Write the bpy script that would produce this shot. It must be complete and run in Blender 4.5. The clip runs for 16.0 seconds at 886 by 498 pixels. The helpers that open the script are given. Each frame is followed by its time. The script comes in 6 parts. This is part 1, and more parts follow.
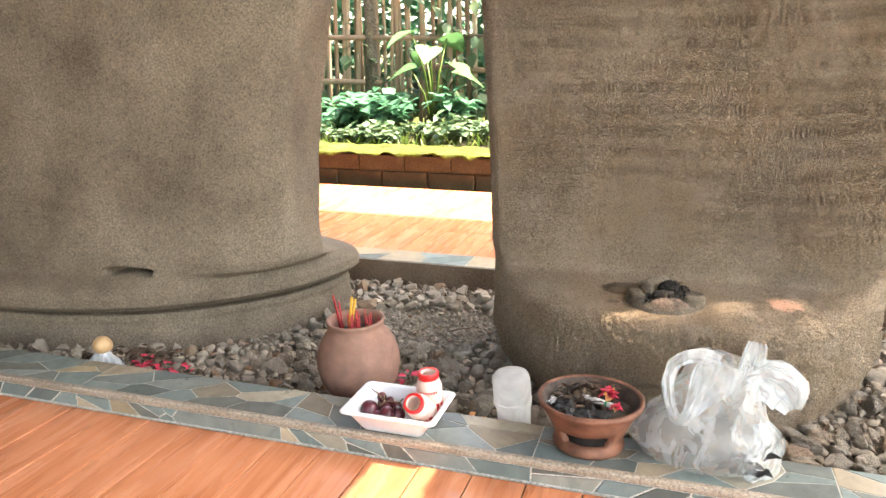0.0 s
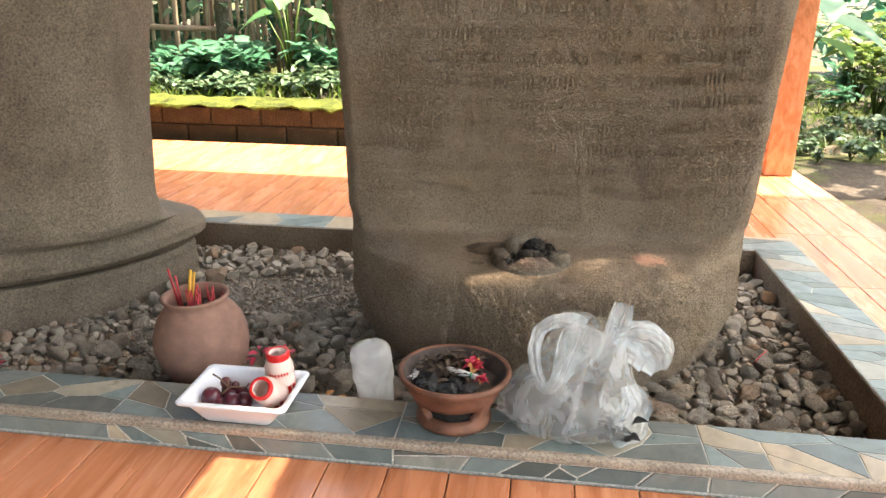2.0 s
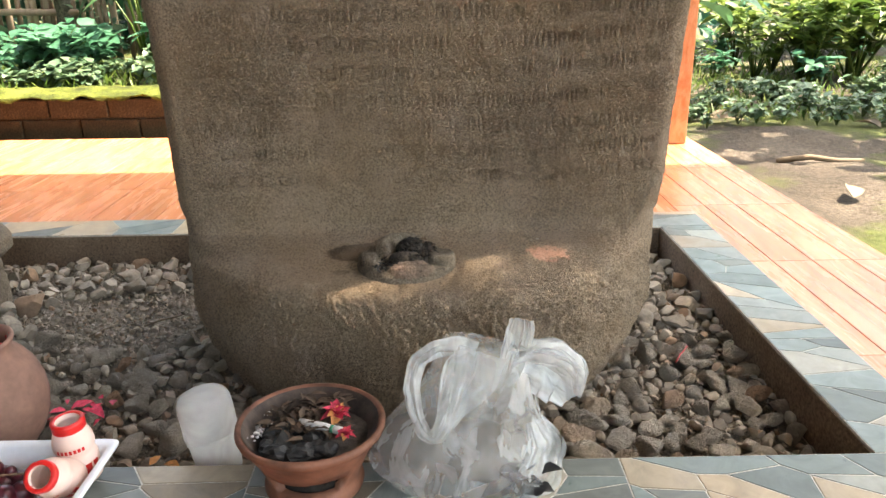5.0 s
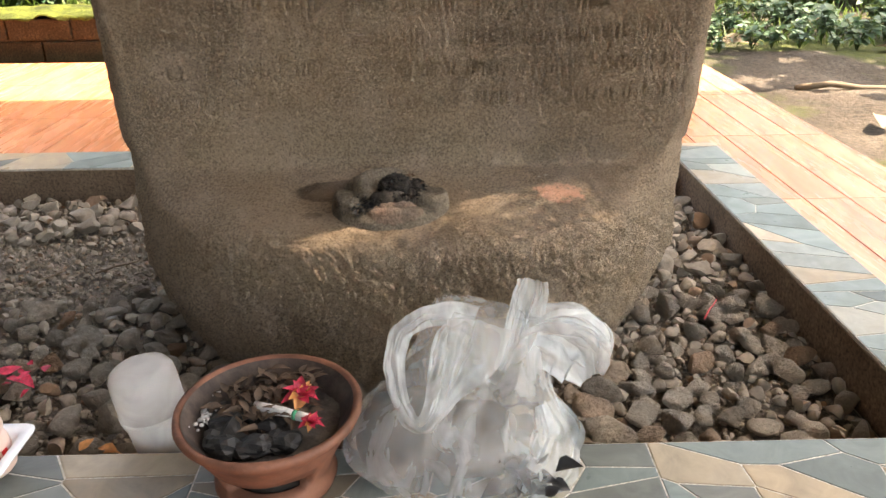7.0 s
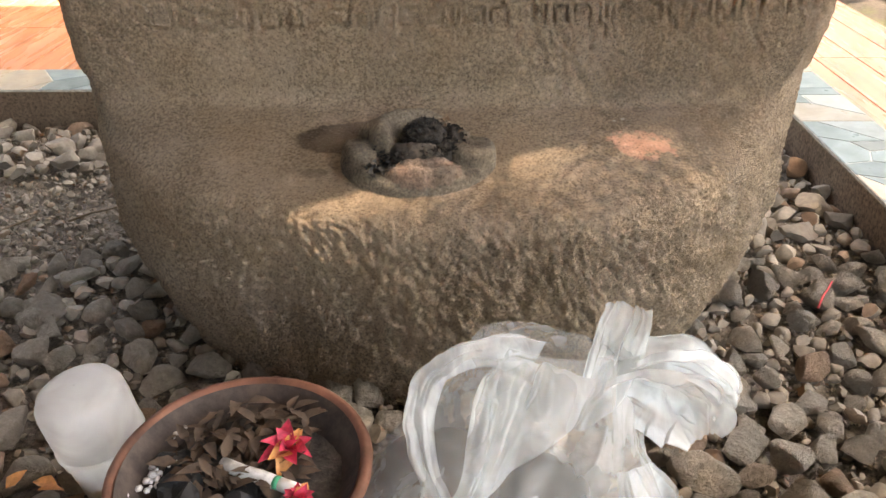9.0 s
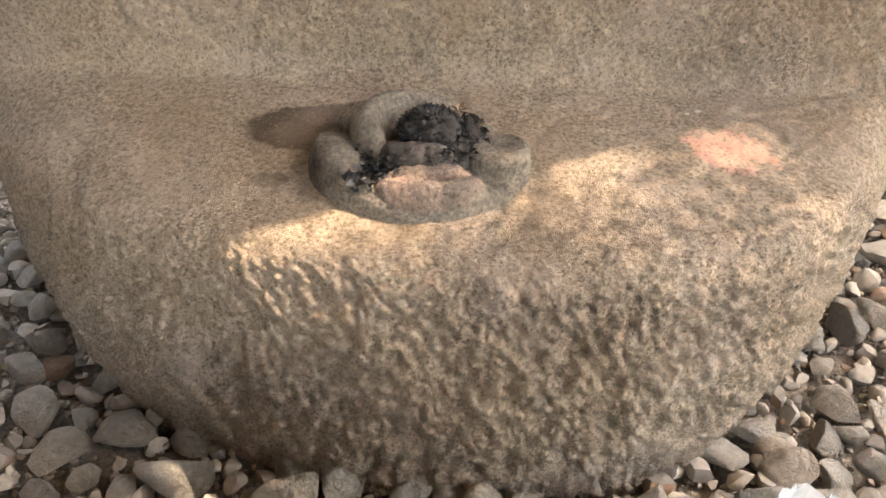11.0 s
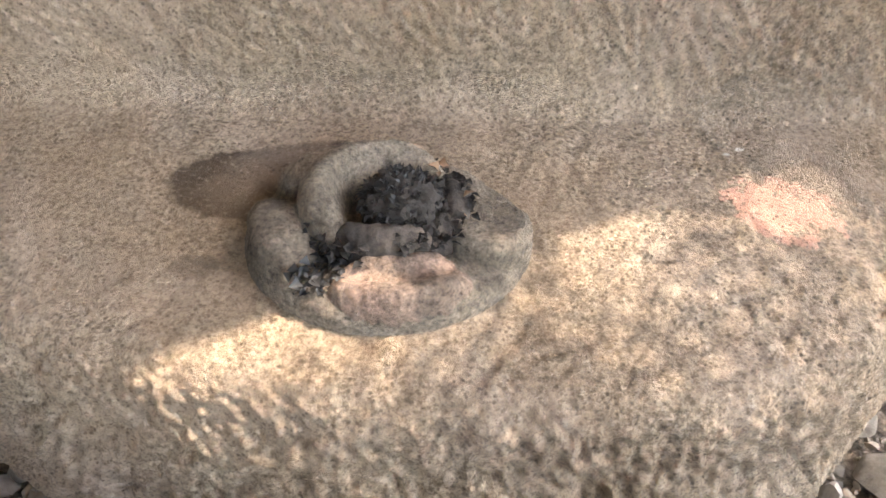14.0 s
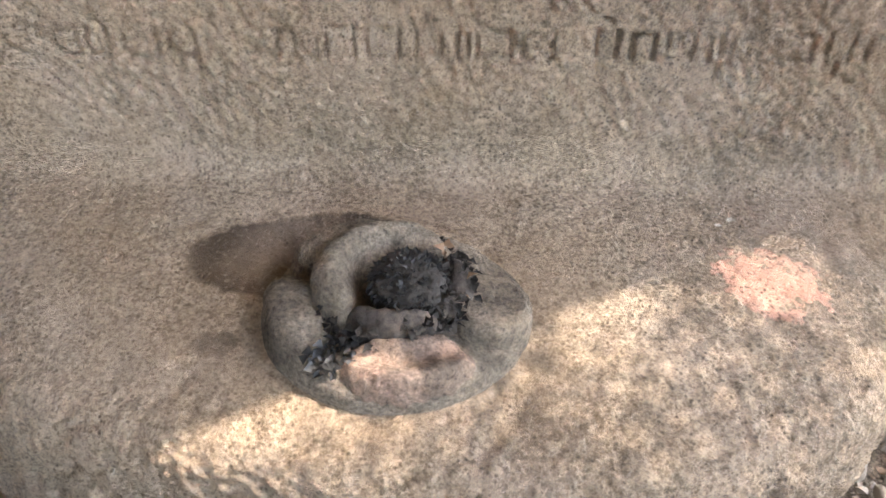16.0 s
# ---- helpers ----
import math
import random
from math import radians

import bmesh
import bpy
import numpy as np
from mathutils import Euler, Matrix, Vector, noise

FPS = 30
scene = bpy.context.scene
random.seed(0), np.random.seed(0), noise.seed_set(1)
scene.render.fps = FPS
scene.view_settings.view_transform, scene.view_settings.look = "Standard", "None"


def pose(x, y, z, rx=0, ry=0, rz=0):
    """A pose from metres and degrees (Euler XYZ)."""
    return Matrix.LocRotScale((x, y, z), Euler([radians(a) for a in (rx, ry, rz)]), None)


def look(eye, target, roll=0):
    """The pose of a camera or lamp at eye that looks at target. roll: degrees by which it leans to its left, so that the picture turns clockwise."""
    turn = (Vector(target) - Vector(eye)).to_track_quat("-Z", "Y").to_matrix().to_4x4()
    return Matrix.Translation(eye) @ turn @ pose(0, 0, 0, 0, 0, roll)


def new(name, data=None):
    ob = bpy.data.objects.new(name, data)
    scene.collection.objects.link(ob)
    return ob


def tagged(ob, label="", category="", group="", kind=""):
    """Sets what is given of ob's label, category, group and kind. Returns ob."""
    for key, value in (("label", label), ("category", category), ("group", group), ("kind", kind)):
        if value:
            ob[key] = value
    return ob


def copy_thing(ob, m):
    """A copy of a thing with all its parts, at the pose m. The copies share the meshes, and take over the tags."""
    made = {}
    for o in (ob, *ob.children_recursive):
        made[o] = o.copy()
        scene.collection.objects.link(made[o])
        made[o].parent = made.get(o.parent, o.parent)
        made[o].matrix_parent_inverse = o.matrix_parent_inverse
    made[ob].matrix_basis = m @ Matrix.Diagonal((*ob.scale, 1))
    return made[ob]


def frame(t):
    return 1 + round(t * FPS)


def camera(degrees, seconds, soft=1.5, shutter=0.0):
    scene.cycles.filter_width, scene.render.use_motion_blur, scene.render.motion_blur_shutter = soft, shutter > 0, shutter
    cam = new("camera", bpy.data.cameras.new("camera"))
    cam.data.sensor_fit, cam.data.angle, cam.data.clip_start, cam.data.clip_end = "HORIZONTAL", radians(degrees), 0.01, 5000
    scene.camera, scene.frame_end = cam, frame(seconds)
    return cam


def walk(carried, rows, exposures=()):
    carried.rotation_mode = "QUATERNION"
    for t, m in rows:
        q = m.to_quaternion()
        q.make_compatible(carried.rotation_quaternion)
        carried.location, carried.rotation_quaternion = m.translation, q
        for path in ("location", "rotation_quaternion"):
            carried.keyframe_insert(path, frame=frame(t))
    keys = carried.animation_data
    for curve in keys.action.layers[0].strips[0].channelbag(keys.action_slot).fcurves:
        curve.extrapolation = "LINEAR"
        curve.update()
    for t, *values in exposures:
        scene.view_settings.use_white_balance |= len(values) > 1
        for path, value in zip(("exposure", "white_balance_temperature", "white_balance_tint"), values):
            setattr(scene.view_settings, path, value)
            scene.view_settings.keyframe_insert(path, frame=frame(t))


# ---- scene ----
cam = camera(61.8, 16.0)
PATH = [
    (0, (0.084, -1.033, 0.556), (-0.508, 0.808, 0.046), -0.3),
    (0.5, (0.085, -1.02, 0.554), (-0.444, 0.823, -0.017), -0.3),
    (1, (0.085, -0.996, 0.551), (-0.359, 0.856, -0.058), 0.0),
    (1.5, (0.085, -0.961, 0.546), (-0.255, 0.91, -0.075), 0.6),
    (2, (0.087, -0.925, 0.542), (-0.164, 0.957, -0.087), 0.7),
    (2.5, (0.101, -0.89, 0.538), (-0.057, 1.001, -0.094), 0.4),
    (3, (0.108, -0.858, 0.536), (0.025, 1.04, -0.09), 0.1),
    (3.5, (0.112, -0.819, 0.532), (0.08, 1.08, -0.097), -0.4),
    (4, (0.115, -0.783, 0.524), (0.11, 1.115, -0.107), -0.6),
    (4.2, (0.119, -0.767, 0.517), (0.115, 1.131, -0.115), -0.8),
    (6.3, (0.118, -0.576, 0.458), (0.161, 1.267, -0.317), -0.3),
    (6.5, (0.122, -0.565, 0.451), (0.16, 1.273, -0.336), -0.5),
    (7, (0.123, -0.535, 0.446), (0.152, 1.279, -0.395), -0.6),
    (7.5, (0.122, -0.495, 0.435), (0.148, 1.297, -0.452), -0.5),
    (8, (0.122, -0.458, 0.42), (0.12, 1.314, -0.507), -0.6),
    (8.5, (0.122, -0.39, 0.415), (0.081, 1.347, -0.577), -0.9),
    (8.7, (0.119, -0.365, 0.411), (0.072, 1.357, -0.605), -0.8),
    (10.8, (0.097, -0.165, 0.362), (0.087, 1.47, -0.79), 1.1),
    (11, (0.092, -0.149, 0.35), (0.096, 1.498, -0.784), 1.9),
    (11.5, (0.088, -0.123, 0.332), (0.067, 1.546, -0.77), 1.9),
    (12, (0.083, -0.102, 0.318), (0.049, 1.585, -0.756), 1.8),
    (12.5, (0.089, -0.081, 0.309), (0.054, 1.61, -0.758), 1.6),
    (13, (0.093, -0.053, 0.312), (0.095, 1.593, -0.825), 2.1),
    (13.5, (0.097, -0.037, 0.345), (0.116, 1.56, -0.86), 2.3),
    (14, (0.096, -0.023, 0.357), (0.133, 1.517, -0.918), 2.1),
    (14.5, (0.1, -0.013, 0.366), (0.14, 1.484, -0.958), 2.0),
    (15, (0.095, -0.013, 0.379), (0.138, 1.453, -0.98), 2.3),
    (15.5, (0.093, -0.014, 0.396), (0.126, 1.447, -0.97), 2.3),
    (16, (0.095, -0.014, 0.4), (0.118, 1.522, -0.882), 1.8),
]
walk(cam, [(t, look(e, g, r)) for t, e, g, r in PATH],
     exposures=[(0.0, 3.9, 9200, 9), (1.0, 3.35, 9200, 9), (2.0, 3.25, 9100, 8), (4.0, 3.2, 8600, 6), (6.3, 3.2, 9500, 10), (8.7, 3.4, 9600, 12), (11.0, 4.25, 9100, 12), (13.0, 4.5, 8400, 11), (16.0, 4.35, 7500, 10)])

# ---------------------------------------------------------------- light
SUN = Vector((0.45, 0.085, 1.20)).normalized()
world = bpy.data.worlds.new("sky")
scene.world = world
world.use_nodes = True
wn = world.node_tree
sky = wn.nodes.new("ShaderNodeTexSky")
sky.sky_type = "NISHITA"
sky.sun_disc = False
sky.dust_density, sky.air_density = 2.5, 0.9
sky.sun_elevation = math.asin(SUN.z)
sky.sun_rotation = math.atan2(SUN.x, SUN.y)
wn.nodes["Background"].inputs[1].default_value = 0.15
wn.links.new(sky.outputs[0], wn.nodes["Background"].inputs[0])
sun = new("sun", bpy.data.lights.new("sun", "SUN"))
sun.data.energy, sun.data.angle, sun.data.color = 3.2, radians(0.22), (1.0, 0.96, 0.985)
sun.matrix_world = look(SUN * 10, (0, 0, 0))


# ---------------------------------------------------------------- materials
def nodes_of(name, rough=0.8, metal=0.0, spec=0.4):
    m = bpy.data.materials.new(name)
    m.use_nodes = True
    nt = m.node_tree
    b = nt.nodes["Principled BSDF"]
    b.inputs["Roughness"].default_value = rough
    b.inputs["Metallic"].default_value = metal
    b.inputs["Specular IOR Level"].default_value = spec
    return m, nt, b


def coords(nt, scale=(1, 1, 1), obj=True):
    tc = nt.nodes.new("ShaderNodeTexCoord")
    mp = nt.nodes.new("ShaderNodeMapping")
    mp.inputs["Scale"].default_value = scale
    nt.links.new(tc.outputs["Object" if obj else "Generated"], mp.inputs[0])
    return mp.outputs[0]


def tex(nt, vec, scale, detail=4, rough=0.6, distort=0.0):
    n = nt.nodes.new("ShaderNodeTexNoise")
    n.inputs["Scale"].default_value = scale
    n.inputs["Detail"].default_value = detail
    n.inputs["Roughness"].default_value = rough
    n.inputs["Distortion"].default_value = distort
    if vec is not None:
        nt.links.new(vec, n.inputs["Vector"])
    return n.outputs[0]


def ramp(nt, fac, stops):
    r = nt.nodes.new("ShaderNodeValToRGB")
    el = r.color_ramp.elements
    while len(el) < len(stops):
        el.new(0.5)
    for e, (p, c) in zip(el, stops):
        e.position, e.color = p, (*c, 1)
    nt.links.new(fac, r.inputs[0])
    return r.outputs[0]


def mixc(nt, fac, a, b, mode="MIX"):
    n = nt.nodes.new("ShaderNodeMix")
    n.data_type, n.blend_type = "RGBA", mode
    for sock, v in ((n.inputs[0], fac), (n.inputs[6], a), (n.inputs[7], b)):
        if isinstance(v, (int, float)):
            sock.default_value = v
        elif isinstance(v, tuple):
            sock.default_value = (*v, 1)
        else:
            nt.links.new(v, sock)
    return n.outputs[2]


def calc(nt, op, a, b=0.0):
    n = nt.nodes.new("ShaderNodeMath")
    n.operation = op
    for s, v in zip(n.inputs, (a, b)):
        if isinstance(v, (int, float)):
            s.default_value = v
        else:
            nt.links.new(v, s)
    return n.outputs[0]


def bump(nt, b, height, strength=0.5, dist=0.002, prev=None):
    n = nt.nodes.new("ShaderNodeBump")
    n.inputs["Strength"].default_value = strength
    n.inputs["Distance"].default_value = dist
    nt.links.new(height, n.inputs["Height"])
    if prev is not None:
        nt.links.new(prev, n.inputs["Normal"])
    nt.links.new(n.outputs[0], b.inputs["Normal"])
    return n.outputs[0]


def setc(nt, b, c):
    nt.links.new(c, b.inputs["Base Color"])


def obj_random(nt):
    return nt.nodes.new("ShaderNodeObjectInfo").outputs["Random"]


def island_random(nt):
    return nt.nodes.new("ShaderNodeNewGeometry").outputs["Random Per Island"]


def speckled(name, dark, mid, light, big=4.0, fine=90.0, rough=0.9, bump_s=0.6, bump_d=0.002, extra=None):
    """Stone-like surface: broad stains, medium mottling, fine grain."""
    m, nt, b = nodes_of(name, rough, spec=0.25)
    v = coords(nt)
    c = ramp(nt, tex(nt, v, big, 5), [(0.3, dark), (0.5, mid), (0.72, light)])
    g = tex(nt, v, fine * 1.6, 8, 0.78)
    c = mixc(nt, 0.85, c, ramp(nt, g, [(0.34, (0.10, 0.09, 0.08)), (0.5, (0.5, 0.5, 0.5)), (0.66, (0.92, 0.89, 0.85))]), "OVERLAY")
    if extra:
        c = extra(nt, v, c)
    setc(nt, b, c)
    p = bump(nt, b, tex(nt, v, fine * 0.9, 8, 0.75), bump_s, bump_d)
    bump(nt, b, tex(nt, v, fine * 2.8, 5, 0.7), bump_s, bump_d * 0.5, p)
    return m


def spot(nt, v, centre, size, stretch=(1, 1, 1), wobble=0.35, freq=30):
    """1 inside a ragged blob round centre, 0 outside."""
    s = nt.nodes.new("ShaderNodeVectorMath")
    s.operation = "SUBTRACT"
    nt.links.new(v, s.inputs[0])
    s.inputs[1].default_value = centre
    k = nt.nodes.new("ShaderNodeVectorMath")
    k.operation = "MULTIPLY"
    nt.links.new(s.outputs[0], k.inputs[0])
    k.inputs[1].default_value = stretch
    ln = nt.nodes.new("ShaderNodeVectorMath")
    ln.operation = "LENGTH"
    nt.links.new(k.outputs[0], ln.inputs[0])
    d = calc(nt, "DIVIDE", ln.outputs["Value"], size)
    d = calc(nt, "ADD", d, calc(nt, "MULTIPLY", calc(nt, "SUBTRACT", tex(nt, v, freq, 4), 0.5), wobble * 2))
    mr = nt.nodes.new("ShaderNodeMapRange")
    mr.inputs["From Min"].default_value, mr.inputs["From Max"].default_value = 1.08, 0.92
    nt.links.new(d, mr.inputs[0])
    return mr.outputs[0]


def stele_marks(nt, v, c):
    # a pinkish patch, dark patches left of the boss, a grey damp patch, pale chips
    g = calc(nt, "MULTIPLY", spot(nt, v, (0.31, 0.325, 0.15), 0.058, (0.8, 1.2, 1.3), 1.1, 40), 0.2)
    c = mixc(nt, g, c, (0.13, 0.115, 0.10))
    pk = calc(nt, "MULTIPLY", spot(nt, v, (0.272, 0.274, 0.14), 0.022, (0.85, 1.1, 0.3), 1.3, 90), 0.75)
    c = mixc(nt, pk, c, (0.62, 0.33, 0.24))
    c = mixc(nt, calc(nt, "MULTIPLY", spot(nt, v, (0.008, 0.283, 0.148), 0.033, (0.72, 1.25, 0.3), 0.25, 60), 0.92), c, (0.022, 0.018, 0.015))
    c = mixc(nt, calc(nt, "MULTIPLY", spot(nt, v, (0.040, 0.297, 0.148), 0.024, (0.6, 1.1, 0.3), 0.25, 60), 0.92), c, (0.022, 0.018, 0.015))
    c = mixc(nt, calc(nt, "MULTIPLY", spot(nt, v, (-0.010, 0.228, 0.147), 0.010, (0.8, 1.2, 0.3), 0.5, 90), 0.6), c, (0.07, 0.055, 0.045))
    for cx, cy, cz, sz in ((0.019, 0.198, 0.146, 0.0028), (0.008, 0.203, 0.146, 0.002), (0.252, 0.349, 0.164, 0.002), (0.13, 0.334, 0.177, 0.003),
                           (0.263, 0.322, 0.15, 0.003), (0.254, 0.316, 0.148, 0.002), (0.20, 0.343, 0.17, 0.004), (0.172, 0.33, 0.155, 0.002)):
        c = mixc(nt, calc(nt, "MULTIPLY", spot(nt, v, (cx, cy, cz), sz, (0.8, 1.2, 0.6), 0.8, 200), 0.75), c, (0.62, 0.58, 0.5))
    pale = calc(nt, "MULTIPLY", ramp(nt, tex(nt, v, 15, 5, 0.6), [(0.48, (0, 0, 0)), (0.68, (1, 1, 1))]), 0.4)
    c = mixc(nt, pale, c, (0.47, 0.36, 0.28))
    pit = calc(nt, "MULTIPLY", ramp(nt, tex(nt, v, 420, 3, 0.7), [(0.55, (0, 0, 0)), (0.62, (1, 1, 1))]), 0.55)
    c = mixc(nt, pit, c, (0.10, 0.075, 0.055))
    grit = calc(nt, "MULTIPLY", ramp(nt, tex(nt, v, 430, 3, 0.6), [(0.57, (0, 0, 0)), (0.66, (1, 1, 1))]), 0.3)
    c = mixc(nt, grit, c, (0.56, 0.46, 0.37))
    vo = nt.nodes.new("ShaderNodeTexVoronoi")
    vo.inputs["Scale"].default_value = 300
    nt.links.new(v, vo.inputs["Vector"])
    hole = calc(nt, "MULTIPLY", ramp(nt, vo.outputs["Distance"], [(0.16, (1, 1, 1)), (0.34, (0, 0, 0))]), ramp(nt, tex(nt, v, 70, 3), [(0.46, (0, 0, 0)), (0.56, (1, 1, 1))]))
    c = mixc(nt, calc(nt, "MULTIPLY", hole, 0.7), c, (0.055, 0.042, 0.032))
    # broad ochre staining low on the block and in the angle of the step
    o = calc(nt, "MULTIPLY", ramp(nt, tex(nt, v, 6, 4), [(0.45, (0, 0, 0)), (0.7, (1, 1, 1))]), 0.35)
    return mixc(nt, o, c, (0.30, 0.19, 0.10))


STELE = speckled("carved_andesite", (0.215, 0.16, 0.114), (0.305, 0.232, 0.165), (0.385, 0.298, 0.216), 5, 190, 0.92, 1.0, 0.011, stele_marks)
STELE_OLD = speckled("smooth_andesite", (0.128, 0.098, 0.072), (0.208, 0.163, 0.120), (0.285, 0.228, 0.170), 4.5, 170, 0.9, 0.9, 0.007)


def stone_material():
    m, nt, b = nodes_of("river_stone", 0.85, spec=0.3)
    v = coords(nt)
    r = obj_random(nt)
    c = ramp(nt, r, [(0.0, (0.21, 0.19, 0.168)), (0.3, (0.27, 0.245, 0.215)), (0.6, (0.32, 0.29, 0.255)), (0.86, (0.38, 0.34, 0.29)), (0.95, (0.22, 0.13, 0.08)), (1.0, (0.34, 0.30, 0.255))])
    c = mixc(nt, 0.6, c, ramp(nt, tex(nt, v, 3.0, 8, 0.75), [(0.3, (0.32, 0.31, 0.29)), (0.7, (0.82, 0.80, 0.76))]), "OVERLAY")
    c = mixc(nt, calc(nt, "MULTIPLY", ramp(nt, tex(nt, v, 0.9, 4), [(0.5, (0, 0, 0)), (0.7, (1, 1, 1))]), 0.5), c, (0.20, 0.155, 0.11))
    setc(nt, b, c)
    c = mixc(nt, 1.0, c, (1.3, 1.255, 1.19), "MULTIPLY")
    setc(nt, b, c)
    bump(nt, b, tex(nt, v, 3.5, 8, 0.7), 0.9, 0.12)
    return m


def pebble_material():
    m, nt, b = nodes_of("pebbles", 0.88, spec=0.3)
    v = coords(nt)
    c = ramp(nt, island_random(nt), [(0.0, (0.18, 0.16, 0.138)), (0.3, (0.23, 0.205, 0.178)), (0.6, (0.27, 0.242, 0.21)), (0.88, (0.32, 0.285, 0.24)), (0.96, (0.23, 0.14, 0.09)), (1.0, (0.32, 0.29, 0.26))])
    c = mixc(nt, 0.6, c, ramp(nt, tex(nt, v, 120, 6, 0.7), [(0.3, (0.34, 0.33, 0.31)), (0.7, (0.82, 0.80, 0.76))]), "OVERLAY")
    c = mixc(nt, 1.0, c, (0.82, 0.795, 0.76), "MULTIPLY")
    setc(nt, b, c)
    bump(nt, b, tex(nt, v, 180, 5, 0.65), 0.5, 0.002)
    return m


STONE, PEBBLE = stone_material(), pebble_material()
SOIL = speckled("pit_soil", (0.10, 0.085, 0.068), (0.16, 0.135, 0.11), (0.22, 0.185, 0.15), 9, 150, 0.95, 1.0, 0.004)
CEMENT = speckled("brown_render", (0.10, 0.07, 0.05), (0.15, 0.105, 0.075), (0.19, 0.14, 0.10), 8, 120, 0.9, 0.4, 0.001)
GROUT = speckled("pale_grout", (0.42, 0.40, 0.36), (0.52, 0.49, 0.44), (0.6, 0.57, 0.5), 15, 200, 0.6, 0.3, 0.0005)
TRIM = speckled("taupe_trim", (0.20, 0.16, 0.125), (0.27, 0.225, 0.18), (0.32, 0.27, 0.22), 12, 160, 0.45, 0.2, 0.0004)


def slate_material():
    m, nt, b = nodes_of("slate_tile", 0.22, spec=0.28)
    v = coords(nt)
    r = obj_random(nt)
    c = ramp(nt, r, [(0.0, (0.07, 0.085, 0.082)), (0.2, (0.12, 0.15, 0.145)), (0.42, (0.17, 0.215, 0.215)), (0.6, (0.10, 0.105, 0.095)),
                     (0.74, (0.21, 0.235, 0.225)), (0.84, (0.34, 0.26, 0.17)), (0.92, (0.15, 0.13, 0.10)), (1.0, (0.42, 0.34, 0.25))])
    c = mixc(nt, 0.55, c, ramp(nt, tex(nt, v, 22, 6, 0.65, 1.2), [(0.3, (0.3, 0.3, 0.3)), (0.7, (0.72, 0.7, 0.66))]), "OVERLAY")
    setc(nt, b, c)
    nt.links.new(ramp(nt, tex(nt, v, 30, 4), [(0.3, (0.26,) * 3), (0.7, (0.5,) * 3)]), b.inputs["Roughness"])
    bump(nt, b, tex(nt, v, 60, 5), 0.25, 0.001)
    return m


SLATE = slate_material()


def plank_material(name, random_node, tint=1.0):
    m, nt, b = nodes_of(name, 0.2, spec=0.28)
    v = coords(nt, (22, 2.2, 10))
    r = random_node(nt)
    comb = nt.nodes.new("ShaderNodeCombineXYZ")
    for i in range(3):
        nt.links.new(calc(nt, "MULTIPLY", r, 37.0 + 11 * i), comb.inputs[i])
    add = nt.nodes.new("ShaderNodeVectorMath")
    nt.links.new(v, add.inputs[0])
    nt.links.new(comb.outputs[0], add.inputs[1])
    v2 = add.outputs[0]
    g = tex(nt, v2, 1.0, 6, 0.6, 1.6)
    a = tuple(x * tint for x in (0.34, 0.115, 0.048))
    d = tuple(x * tint for x in (0.53, 0.20, 0.10))
    e = tuple(x * tint for x in (0.63, 0.28, 0.155))
    c = ramp(nt, g, [(0.28, a), (0.5, d), (0.7, e)])
    c = mixc(nt, 0.35, c, ramp(nt, r, [(0, (0.45, 0.45, 0.45)), (1, (0.62, 0.6, 0.58))]), "OVERLAY")
    c = mixc(nt, calc(nt, "MULTIPLY", ramp(nt, tex(nt, v2, 3.0, 5, 0.7, 2.5), [(0.62, (0, 0, 0)), (0.7, (1, 1, 1))]), 0.5), c, tuple(x * tint for x in (0.22, 0.055, 0.015)))
    setc(nt, b, c)
    nt.links.new(ramp(nt, tex(nt, v2, 2.0, 4), [(0.3, (0.18,) * 3), (0.7, (0.34,) * 3)]), b.inputs["Roughness"])
    bump(nt, b, g, 0.08, 0.0005)
    return m


PLANK = plank_material("wood_look_tile", obj_random)
PILLAR = plank_material("varnished_wood", obj_random, 0.95)
JOINT = speckled("dark_joint", (0.05, 0.02, 0.01), (0.09, 0.035, 0.016), (0.12, 0.05, 0.02), 10, 100, 0.6, 0.2, 0.0004)


def soil_ground():
    def moss(nt, v, c):
        f = ramp(nt, tex(nt, v, 1.7, 6, 0.65), [(0.48, (0, 0, 0)), (0.56, (1, 1, 1))])
        g = ramp(nt, tex(nt, v, 30, 4), [(0.3, (0.04, 0.06, 0.014)), (0.7, (0.12, 0.15, 0.03))])
        return mixc(nt, calc(nt, "MULTIPLY", f, 0.8), c, g)
    return speckled("damp_earth", (0.045, 0.036, 0.028), (0.085, 0.07, 0.055), (0.15, 0.125, 0.10), 2.2, 45, 0.95, 1.0, 0.02, moss)


GROUND = soil_ground()
MOSS = speckled("moss", (0.022, 0.028, 0.008), (0.06, 0.078, 0.012), (0.14, 0.15, 0.03), 11, 70, 0.95, 1.0, 0.006)
BRICK = speckled("old_brick", (0.03, 0.023, 0.015), (0.055, 0.04, 0.024), (0.09, 0.064, 0.038), 9, 90, 0.92, 0.7, 0.003)
MORTAR = speckled("dark_mortar", (0.035, 0.026, 0.018), (0.065, 0.047, 0.032), (0.09, 0.068, 0.047), 9, 90, 0.95, 0.7, 0.003)


